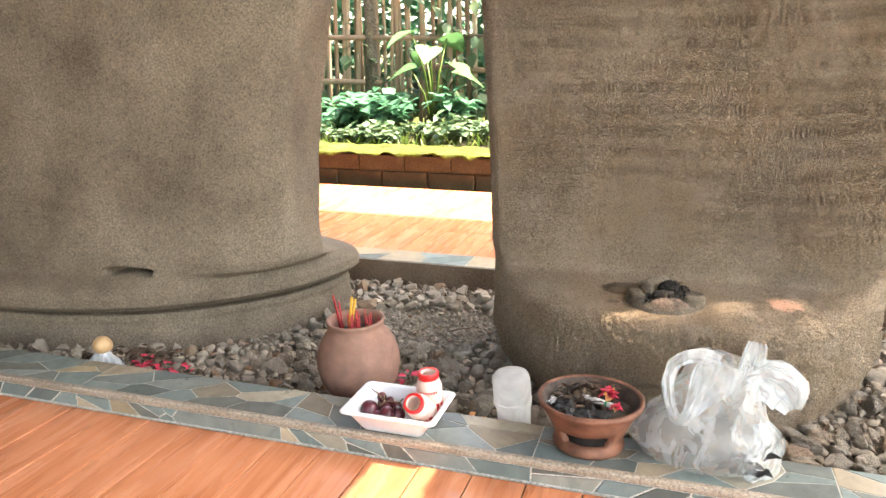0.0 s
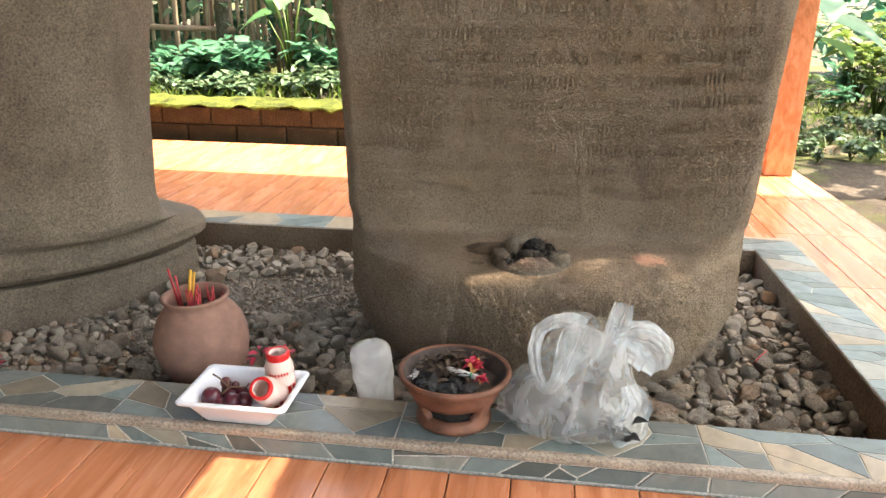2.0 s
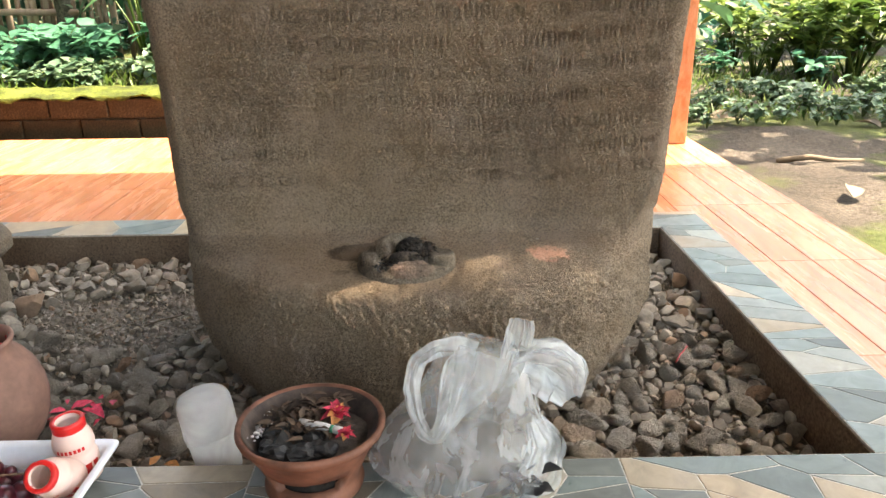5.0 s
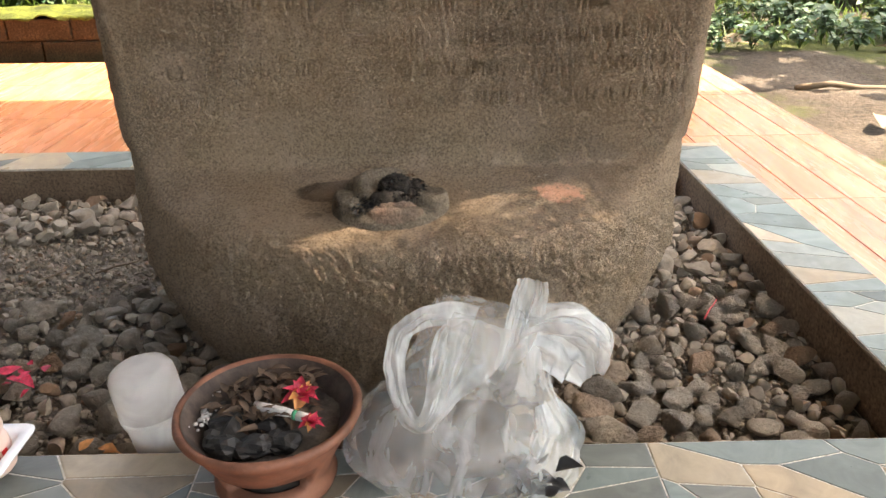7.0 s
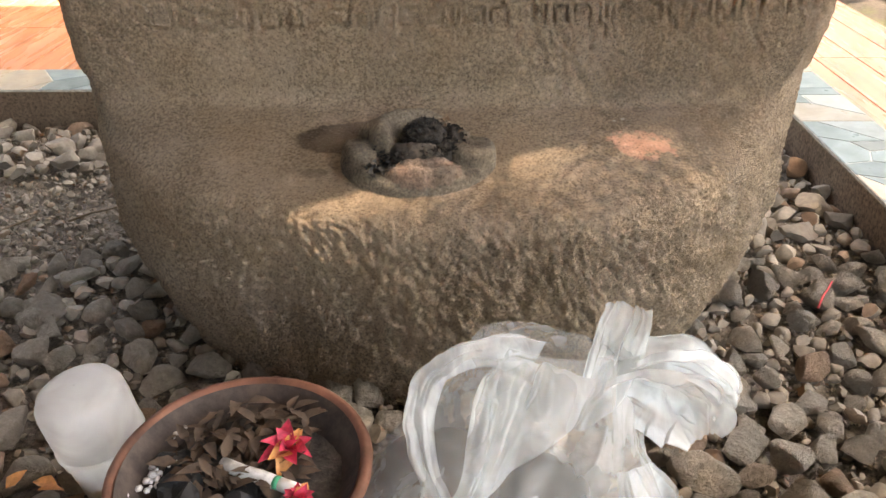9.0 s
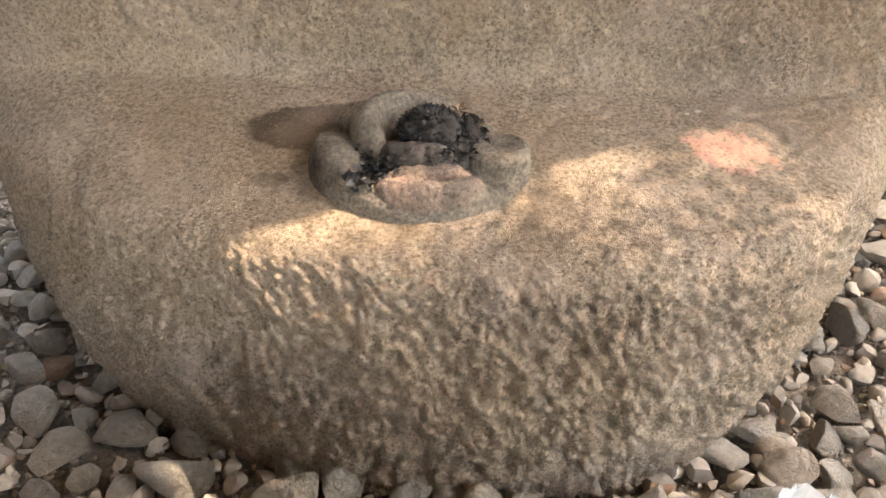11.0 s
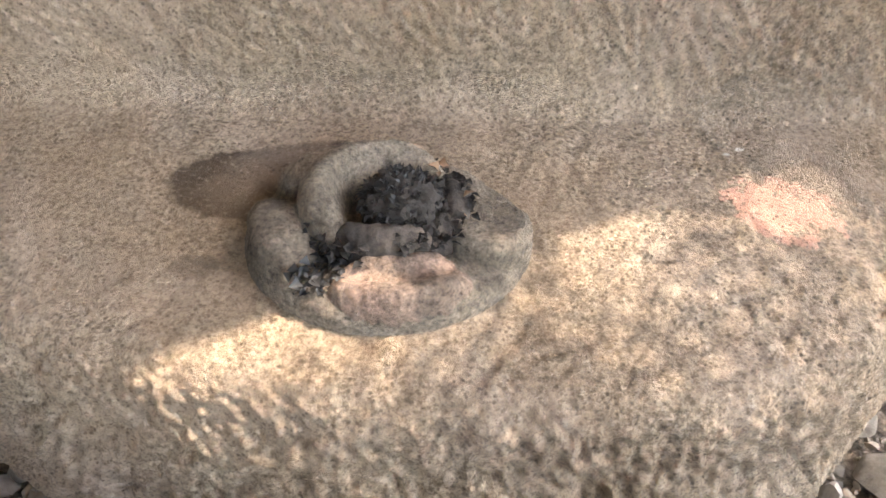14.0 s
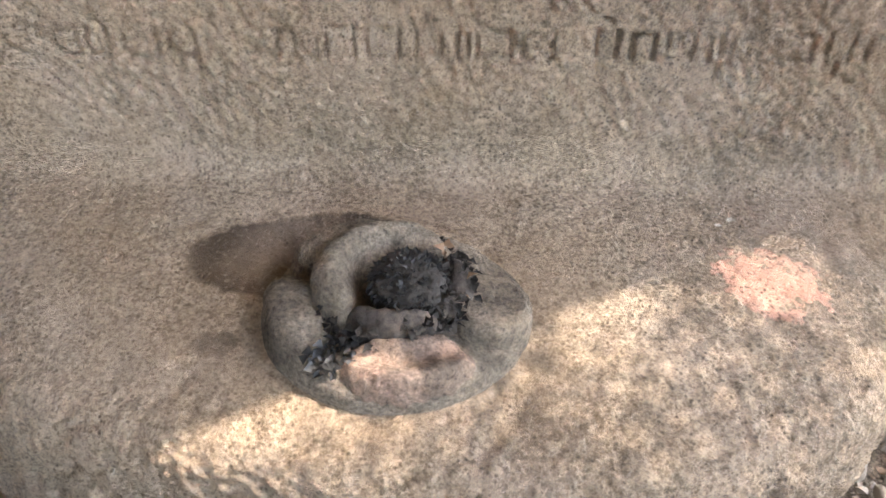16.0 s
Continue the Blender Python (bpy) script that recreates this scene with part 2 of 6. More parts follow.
def leaf_material(name, dark, mid, light, rough=0.45, trans=0.25):
    m, nt, b = nodes_of(name, rough, spec=0.4)
    v = coords(nt)
    c = ramp(nt, island_random(nt), [(0.0, dark), (0.5, mid), (1.0, light)])
    c = mixc(nt, 0.4, c, ramp(nt, tex(nt, v, 14, 4), [(0.3, (0.3,) * 3), (0.7, (0.7,) * 3)]), "OVERLAY")
    setc(nt, b, c)
    t = nt.nodes.new("ShaderNodeBsdfTranslucent")
    nt.links.new(c, t.inputs[0])
    mx = nt.nodes.new("ShaderNodeMixShader")
    mx.inputs[0].default_value = trans
    nt.links.new(b.outputs[0], mx.inputs[1])
    nt.links.new(t.outputs[0], mx.inputs[2])
    nt.links.new(mx.outputs[0], nt.nodes["Material Output"].inputs[0])
    return m


LEAF_A = leaf_material("green_leaf", (0.04, 0.14, 0.08), (0.075, 0.235, 0.14), (0.13, 0.31, 0.20), 0.4, 0.5)
LEAF_B = leaf_material("yellow_green_leaf", (0.032, 0.075, 0.014), (0.08, 0.14, 0.03), (0.165, 0.22, 0.055), 0.4, 0.4)
LEAF_C = leaf_material("pale_vine_leaf", (0.04, 0.09, 0.05), (0.075, 0.14, 0.075), (0.14, 0.205, 0.12))
LEAF_D = leaf_material("broad_leaf", (0.04, 0.12, 0.045), (0.065, 0.18, 0.07), (0.13, 0.26, 0.12), 0.35, 0.3)
LEAF_DRY = leaf_material("dry_leaf", (0.10, 0.07, 0.045), (0.18, 0.135, 0.09), (0.28, 0.23, 0.16), 0.8, 0.1)


def bamboo_material():
    m, nt, b = nodes_of("weathered_bamboo", 0.6)
    v = coords(nt, (30, 30, 3))
    c = ramp(nt, obj_random(nt), [(0.0, (0.13, 0.095, 0.07)), (0.4, (0.26, 0.20, 0.15)), (0.75, (0.40, 0.33, 0.25)), (1.0, (0.22, 0.14, 0.10))])
    c = mixc(nt, 0.5, c, ramp(nt, tex(nt, v, 1.5, 5), [(0.3, (0.28,) * 3), (0.7, (0.68,) * 3)]), "OVERLAY")
    setc(nt, b, c)
    bump(nt, b, tex(nt, v, 2, 4), 0.4, 0.003)
    return m


BAMBOO = bamboo_material()
BARK = speckled("grey_post", (0.06, 0.055, 0.045), (0.11, 0.10, 0.085), (0.17, 0.155, 0.13), 12, 60, 0.9, 0.8, 0.004)
WALLM = speckled("brown_plaster", (0.13, 0.10, 0.08), (0.19, 0.15, 0.12), (0.24, 0.19, 0.15), 3, 60, 0.9, 0.3, 0.001)
ROOFM = speckled("roof_boards", (0.24, 0.19, 0.14), (0.33, 0.27, 0.21), (0.42, 0.35, 0.28), 6, 40, 0.8, 0.3, 0.002)


# ---------------------------------------------------------------- helpers of this scene
def mesh_ob(name, verts, faces, material, parent=None, smooth=True):
    me = bpy.data.meshes.new(name)
    me.from_pydata([tuple(v) for v in verts] if not isinstance(verts, np.ndarray) else verts.tolist(), [], faces if not isinstance(faces, np.ndarray) else faces.tolist())
    me.materials.append(material)
    if smooth:
        me.polygons.foreach_set("use_smooth", [True] * len(me.polygons))
    me.update()
    ob = new(name, me)
    if parent is not None:
        ob.parent = parent
    return ob


def part(name, bm, material, parent=None, label="", smooth=True):
    me = bpy.data.meshes.new(name)
    bm.normal_update()
    bm.to_mesh(me)
    bm.free()
    me.materials.append(material)
    if smooth:
        me.polygons.foreach_set("use_smooth", [True] * len(me.polygons))
    ob = new(name, me)
    if parent is not None:
        ob.parent = parent
    if label:
        tagged(ob, label)
    return ob


def box(bm, x0, x1, y0, y1, z0, z1, bevel=0.0):
    r = bmesh.ops.create_cube(bm, size=1.0)
    vs = r["verts"]
    bmesh.ops.scale(bm, verts=vs, vec=(x1 - x0, y1 - y0, z1 - z0))
    bmesh.ops.translate(bm, verts=vs, vec=((x0 + x1) / 2, (y0 + y1) / 2, (z0 + z1) / 2))
    if bevel:
        es = list({e for v in vs for e in v.link_edges})
        bmesh.ops.bevel(bm, geom=es, offset=bevel, segments=2, affect="EDGES", profile=0.6)


def lathe(bm, profile, seg=40, centre=(0, 0, 0)):
    """Turns a list of (radius, z) round the z axis."""
    rings = []
    for r, z in profile:
        rings.append([bm.verts.new((centre[0] + r * math.cos(2 * math.pi * i / seg), centre[1] + r * math.sin(2 * math.pi * i / seg), centre[2] + z)) for i in range(seg)])
    for a, b in zip(rings, rings[1:]):
        for i in range(seg):
            bm.faces.new((a[i], a[(i + 1) % seg], b[(i + 1) % seg], b[i]))
    return rings


def tube(bm, pts, rad, seg=6):
    """A round rod along points; rad is a number or one per point."""
    pts = [Vector(p) for p in pts]
    rads = rad if isinstance(rad, (list, tuple)) else [rad] * len(pts)
    rings = []
    for i, p in enumerate(pts):
        d = (pts[min(i + 1, len(pts) - 1)] - pts[max(i - 1, 0)]).normalized()
        u = d.orthogonal().normalized() if abs(d.z) > 0.9 else d.cross(Vector((0, 0, 1))).normalized()
        w = d.cross(u)
        rings.append([bm.verts.new(p + rads[i] * (math.cos(2 * math.pi * k / seg) * u + math.sin(2 * math.pi * k / seg) * w)) for k in range(seg)])
    for a, b in zip(rings, rings[1:]):
        for k in range(seg):
            bm.faces.new((a[k], a[(k + 1) % seg], b[(k + 1) % seg], b[k]))
    bm.faces.new(rings[0][::-1])
    bm.faces.new(rings[-1])


LAT = np.random.RandomState(5).rand(32, 32, 32)


def vnoise(p, scale, octaves=3):
    """Smooth noise from -1 to 1 at an array of points."""
    p = np.asarray(p, float) * scale
    out, amp, tot = 0, 1.0, 0
    for o in range(octaves):
        q = p * 2 ** o + 17.3 * o
        i = np.floor(q).astype(int)
        f = q - i
        f = f * f * (3 - 2 * f)
        i0, i1 = i % 32, (i + 1) % 32
        val = 0
        for dx in (0, 1):
            for dy in (0, 1):
                for dz in (0, 1):
                    w = (f[..., 0] if dx else 1 - f[..., 0]) * (f[..., 1] if dy else 1 - f[..., 1]) * (f[..., 2] if dz else 1 - f[..., 2])
                    val = val + w * LAT[(i1 if dx else i0)[..., 0], (i1 if dy else i0)[..., 1], (i1 if dz else i0)[..., 2]]
        out = out + amp * (2 * val - 1)
        tot += amp
        amp *= 0.5
    return out / tot


def roughen(bm, amount, scale, octaves=3):
    bm.normal_update()
    vs = list(bm.verts)
    n = vnoise(np.array([v.co[:] for v in vs]), scale, octaves)
    for v, k in zip(vs, n):
        v.co += v.normal * float(k) * amount


def sheet_faces(rows, cols, loop=False):
    r, c = np.meshgrid(np.arange(rows - 1), np.arange(cols if loop else cols - 1), indexing="ij")
    c2 = (c + 1) % cols
    return np.stack([r * cols + c, r * cols + c2, (r + 1) * cols + c2, (r + 1) * cols + c], -1).reshape(-1, 4)


# ---------------------------------------------------------------- ground, floor, roof
FLOOR_Z = -0.035
PIT = (-2.25, 0.60, 0.0, 0.82)          # inner edges of the gravel pit
CURB = 0.105


def ground_height(x, y):
    rise = 1 / (1 + np.exp(-(0.35 - x) * 9))
    back = 1 / (1 + np.exp(-(y - 2.27) * 60))
    far = np.clip((y - 2.4) * 0.05, 0, 0.5)
    return -0.135 + back * rise * (0.235 + far) + 0.012 * np.sin(3.1 * x + 1.3 * y) + 0.02 * np.sin(1.1 * y - 0.7 * x)


def build_ground():
    xs = np.concatenate([np.linspace(-400, -14, 6), np.linspace(-8, -3, 16), np.linspace(-2.9, 4, 140), np.linspace(4.3, 12, 16), np.linspace(16, 400, 6)])
    ys = np.concatenate([np.linspace(-400, -14, 6), np.linspace(-8, 1, 16), np.linspace(1.05, 6.5, 130), np.linspace(7, 14, 14), np.linspace(18, 400, 6)])
    X, Y = np.meshgrid(xs, ys)
    Z = ground_height(X, Y)
    P = np.stack([X, Y, Z], -1)
    Z = Z + 0.03 * vnoise(P, 3.0, 4) * (np.abs(X) < 10)
    under = (X > -6.2) & (X < 1.12) & (Y > -4.2) & (Y < 2.2)
    Z = np.where(under, np.minimum(Z, -0.16), Z)
    P[..., 2] = Z
    g = mesh_ob("ground", P.reshape(-1, 3), sheet_faces(len(ys), len(xs)), GROUND)
    tagged(g, "damp brown earth with moss patches round the shelter", "ground", kind="structure")


build_ground()


def build_floor():
    bm = bmesh.new()
    x0, x1, y0, y1 = PIT
    c = CURB + 0.005
    box(bm, -6.0, 1.03, -4.0, y0 - c, -0.30, FLOOR_Z - 0.003)
    box(bm, -6.0, 1.03, y1 + c, 2.09, -0.30, FLOOR_Z - 0.003)
    box(bm, x1 + c, 1.03, y0 - c, y1 + c, -0.30, FLOOR_Z - 0.003)
    box(bm, -6.0, x0 - c, y0 - c, y1 + c, -0.30, FLOOR_Z - 0.003)
    f = part("floor", bm, JOINT, smooth=False)
    tagged(f, "glossy orange wood-look tiled floor round the gravel pit", "floor", kind="structure")
    return f


floor = build_floor()


def build_roof():
    """Plain unseen roof slab for shade; holes added in two places shape sun patches."""
    z = 3.00
    x0, x1, y0, y1 = -8.0, 2.20, -4.2, 1.75

    def split(x, y):
        """Open share for the step's sunlit wedge, thinning from its edge; two spots beside."""
        ax, ay, ux, uy = -0.024, 0.176, 0.926, 0.378
        l, w = (x - ax) * ux + (y - ay) * uy, (x - ax) * uy - (y - ay) * ux
        p = 0.0
        if w > 0:
            fade = math.exp(-(w / 0.036) ** 1.5)
            if 0.5 * w < l < 0.105:
                p = 0.32 * fade
            elif 0.105 <= l < 0.187:
                p = 0.14 * fade if w > 0.022 else 0.03
            elif 0.187 <= l < 0.35:
                p = 0.26 * fade * math.exp(-max(0.0, (l - 0.215) / 0.03) ** 2) + 0.02
        p += 0.15 * math.exp(-(((x - 0.274) / 0.030) ** 2 + ((y - 0.274) / 0.022) ** 2) ** 1.5)
        p += 0.12 * math.exp(-(((x - 0.315) / 0.026) ** 2 + ((y - 0.226) / 0.016) ** 2) ** 1.5)
        return p

    # open share for the sun patch on the front floor
    def floor_gap(x, y):
        return 0.3 if abs(x + 0.272) < 0.05 - 0.05 * (y + 0.20) and abs(y + 0.20) < 0.09 else 0.0

    verts, faces = [], []
    def quad(a, b, c, d):
        k = len(verts)
        verts.extend([(a, c, z), (b, c, z), (b, d, z), (a, d, z)])
        faces.append((k, k + 1, k + 2, k + 3))
    last = y0
    for h, (wx0, wx1, wy0, wy1), fn in ((-0.035, (-0.36, -0.18, -0.32, -0.08), floor_gap), (0.13, (-0.06, 0.40, 0.06, 0.32), split)):
        ox, oy = (z - h) * SUN.x / SUN.z, (z - h) * SUN.y / SUN.z
        quad(x0, x1, last, wy0 + oy)
        quad(x0, wx0 + ox, wy0 + oy, wy1 + oy)
        quad(wx1 + ox, x1, wy0 + oy, wy1 + oy)
        nx, ny = round((wx1 - wx0) / 0.0032), round((wy1 - wy0) / 0.0032)
        dx, dy = (wx1 - wx0) / nx, (wy1 - wy0) / ny
        for i in range(nx):
            for k in range(ny):
                x, y = wx0 + dx * i, wy0 + dy * k
                if (i * 0.7548777 + k * 0.5698403) % 1.0 >= fn(x + dx / 2, y + dy / 2):
                    quad(x + ox, x + dx + ox, y + oy, y + dy + oy)
        last = wy1 + oy
    quad(x0, x1, last, y1)
    ob = mesh_ob("ceiling", verts, faces, ROOFM, smooth=False)
    tagged(ob, "unseen boarded roof over the shelter, with holes added for sun patches", "ceiling", kind="structure")


def build_walls():
    """Plain unseen walls, added on two sides to hold back light from the left."""
    for nm, b in (("unseen_wall_west", (-6.15, -6.0, -4.15, 2.05, -0.3, 2.99)), ("unseen_wall_south", (-5.995, -0.9, -4.15, -4.0, -0.3, 2.99))):
        bm = bmesh.new()
        box(bm, *b)
        tagged(part(nm, bm, WALLM, smooth=False), "plain brown plastered wall, unseen, added to block light from the left", "wall", kind="structure")


build_roof()
build_walls()


# ---------------------------------------------------------------- inscribed stele
def carved_rows(x, z, rng, z0=0.2225, z1=1.15, pitch=0.0378):
    """Depth of plain carved bars in even rows, worn away in places."""
    d = np.zeros(x.shape)
    worn = np.clip(0.8 + 1.0 * vnoise(np.stack([x, 0 * x, z], -1), 7.0, 2), 0.6, 1.0)
    row = 0
    zz = z0
    while zz < z1:
        cx = -0.238 + rng.uniform(0, 0.03)
        while cx < 0.425:
            w = rng.uniform(0.015, 0.024)
            gl = rng.uniform(0.014, 0.018)
            lift = 0.016 * max(0.0, (cx - 0.22) / 0.2) ** 1.5
            zc = zz + lift + rng.uniform(-0.0012, 0.0012) + 0.002 * math.sin(cx * 9 + row)
            st = 0.0026
            kind = rng.randrange(6)
            top, foot = (cx, cx + w * 0.85, zc + gl - st, zc + gl), (cx, cx + w * 0.85, zc, zc + st)
            lft, rgt = (cx, cx + st, zc, zc + gl), (cx + w * 0.85 - st, cx + w * 0.85, zc, zc + gl)
            mid = (cx + w * 0.42 - st / 2, cx + w * 0.42 + st / 2, zc + rng.uniform(0, 0.004), zc + gl)
            bars = [(top, lft, rgt), (top, lft, mid, rgt), (foot, lft, rgt), (top, rgt, foot), (lft, mid, rgt), (top, lft, rgt, foot)][kind]
            if rng.random() < 0.2:
                bars = bars + ((cx + w * 0.4, cx + w * 0.4 + st, zc - 0.009, zc),)
            if rng.random() < 0.15:
                bars = bars + ((cx + w * 0.2, cx + w * 0.6, zc + gl + 0.003, zc + gl + 0.006),)
            keep = rng.uniform(0.6, 1.0) if rng.random() < 0.9 else 0.15
            j0, j1 = np.searchsorted(z[:, 0], (zc - 0.012, zc + gl + 0.012))
            if j1 > j0:
                xv, zv = x[j0:j1], z[j0:j1]
                m = 0
                for a, b, c0, c1 in bars:
                    m = np.maximum(m, np.clip(np.minimum(np.minimum(xv - a, b - xv), np.minimum(zv - c0, c1 - zv)) / 0.0011 + 0.5, 0, 1))
                d[j0:j1] = np.maximum(d[j0:j1], m * keep)
            cx += w + rng.uniform(0.0, 0.004) + (0.014 if rng.random() < 0.06 else 0)
        zz += pitch
        row += 1
    return d * worn


# tool marks run slantwise over the stone
SHEAR = np.array([[1.1, 0.0, -0.25], [0.0, 1.0, 0.0], [0.75, 0.3, 0.6]])


def build_stele():
    rng = random.Random(4)
    # plan of the step: front edge y over x
    px = np.array([-0.270, -0.258, -0.231, -0.190, -0.148, -0.091, -0.009, 0.052, 0.13, 0.214, 0.281, 0.332, 0.39, 0.449, 0.462])
    py = np.array([0.420, 0.368, 0.320, 0.265, 0.221, 0.190, 0.166, 0.152, 0.149, 0.154, 0.178, 0.223, 0.293, 0.385, 0.44])
    N = 600
    s = np.linspace(0, 1, N)
    xs = -0.262 + (0.456 + 0.262) * (0.5 - 0.5 * np.cos(np.pi * s) * 0.35 - 0.5 * (1 - 2 * s) * 0.65)
    xs = -0.262 + 0.718 * (xs - xs[0]) / (xs[-1] - xs[0])
    yf = np.interp(xs, px, py)
    k = np.ones(17) / 17
    yf[15:-15] = np.convolve(np.pad(yf, 8, mode="edge"), k, "valid")[15:-15]
    def flare(z):
        return np.interp(z, [0.1, 0.277, 0.41, 0.54, 0.65, 1.1], [0, 0.004, 0.013, 0.0245, 0.032, 0.055])
    def face_y(z):
        return 0.352 + 0.03 * np.clip(z - 0.15, 0, 2)
    rows = []
    # front of the block, from under the gravel up to the edge
    for z in np.linspace(-0.10, 0.095, 120):
        w = 1 - 0.16 * np.clip((0.03 - z) / 0.13, 0, 1) ** 1.4
        cx = 0.10
        rows.append(np.stack([cx + (xs - cx) * w, 0.42 + (yf - 0.42) * (w * 0.4 + 0.6), np.full(N, z)], -1))
    # rounded edge and the step's top
    for a in np.linspace(0.05, 1, 30):
        r = 0.020
        t = a * math.pi / 2
        rows.append(np.stack([xs, yf + r * (1 - math.cos(t)) * np.clip((0.39 - yf) / 0.06, 0.1, 1), np.full(N, 0.095 + 0.034 * math.sin(t))], -1))
    y1 = rows[-1][:, 1]
    for a in np.linspace(0.008, 0.93, 115):
        y = y1 + (0.345 - y1) * a
        z = 0.129 + 0.022 * a ** 0.9 + 0.0 * xs
        rows.append(np.stack([xs, np.maximum(y, y1 - 0.0), z], -1))
    # hollow angle into the face
    last = rows[-1]
    for a in np.linspace(0.06, 1, 20):
        t = a * math.pi / 2
        y = last[:, 1] + (np.maximum(face_y(0.18), last[:, 1]) - last[:, 1]) * math.sin(t)
        z = last[:, 2] + (0.172 - last[:, 2]) * (1 - math.cos(t))
        rows.append(np.stack([xs, y, z], -1))
    edge_y = rows[-1][:, 1]
    start = len(rows)
    zs = np.concatenate([np.arange(0.1745, 0.70, 0.0013), np.linspace(0.71, 1.18, 40), [1.21, 1.235, 1.25]])
    for z in zs:
        f = flare(z)
        u = (xs - 0.097) / 0.359
        top = max(0.0, z - 1.18) / 0.07
        xx = 0.097 + u * (0.359 + f) * (1 - 0.12 * top ** 2)
        corner = 0.022 * np.clip((np.abs(u) - 0.93) / 0.07, 0, 1) ** 2.2
        rows.append(np.stack([xx, np.maximum(face_y(z) + corner + 0.05 * top ** 2, edge_y - 0.45 * (z - 0.17)), np.full(N, z)], -1))
    F = np.array(rows)
    # sides and back, closing the ring
    M = 26
    a = np.linspace(0, 1, M + 2)[1:-1]
    R, L = F[:, -1:, :], F[:, :1, :]
    back = 0.60
    ring = []
    for t in a:
        if t < 0.3:
            p = R.copy(); p[..., 1] = R[..., 1] + (back - R[..., 1]) * t / 0.3
        elif t < 0.7:
            p = R + (L - R) * (t - 0.3) / 0.4; p[..., 1] = back + 0.02
        else:
            p = L.copy(); p[..., 1] = back + (L[..., 1] - back) * (t - 0.7) / 0.3
        ring.append(p)
    P = np.concatenate([F] + ring, 1)
    nr, nc = P.shape[:2]
    # relief
    du = np.roll(P, -1, 1) - np.roll(P, 1, 1)
    dv = np.gradient(P, axis=0)
    n = np.cross(du, dv)
    n /= np.linalg.norm(n, axis=-1, keepdims=True) + 1e-9
    cent = np.array([0.1, 0.5, 0.4])
    d = 0.0022 * vnoise(P, 12, 2) + 0.0014 * vnoise(P, 60, 3) + np.interp(P[..., 2], [0.11, 0.128, 0.158, 0.19], [0.6, 0.22, 0.25, 0.34]) * (0.0034 * vnoise(P @ SHEAR, 190, 2) + 0.0022 * vnoise(P @ SHEAR + 9, 380, 1) + 0.0016 * np.minimum(vnoise(P + 5, 430, 1), 0.1))
    front = np.zeros((nr, nc))
    front[start:, :N] = carved_rows(P[start:, :N, 0], P[start:, :N, 2], rng)
    front *= np.clip((P[..., 2] - 0.18) / 0.03, 0, 1)
    d = d - 0.0046 * front
    low = np.clip((0.14 - P[..., 2]) / 0.05, 0, 1)
    d = d + low * (0.004 * vnoise(P, 28, 2) + 0.0045 * np.minimum(vnoise(P + 3, 75, 3), 0.15) + 0.006 * np.minimum(vnoise(P + 7, 170, 2), 0.12))
    Q = P + n * d[..., None]
    verts = Q.reshape(-1, 3)
    faces = sheet_faces(nr, nc, True)
    verts = np.vstack([verts, [[0.1, 0.49, 1.262]]])
    top = len(verts) - 1
    caps = [((nr - 1) * nc + i, (nr - 1) * nc + (i + 1) % nc, top, top) for i in range(nc)]
    me_faces = faces.tolist() + [c[:3] for c in caps]
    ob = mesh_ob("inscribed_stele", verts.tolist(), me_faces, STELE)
    tagged(ob, "tall brown stone stele carved with rows of worn script", "stele")
    return ob


stele = build_stele()


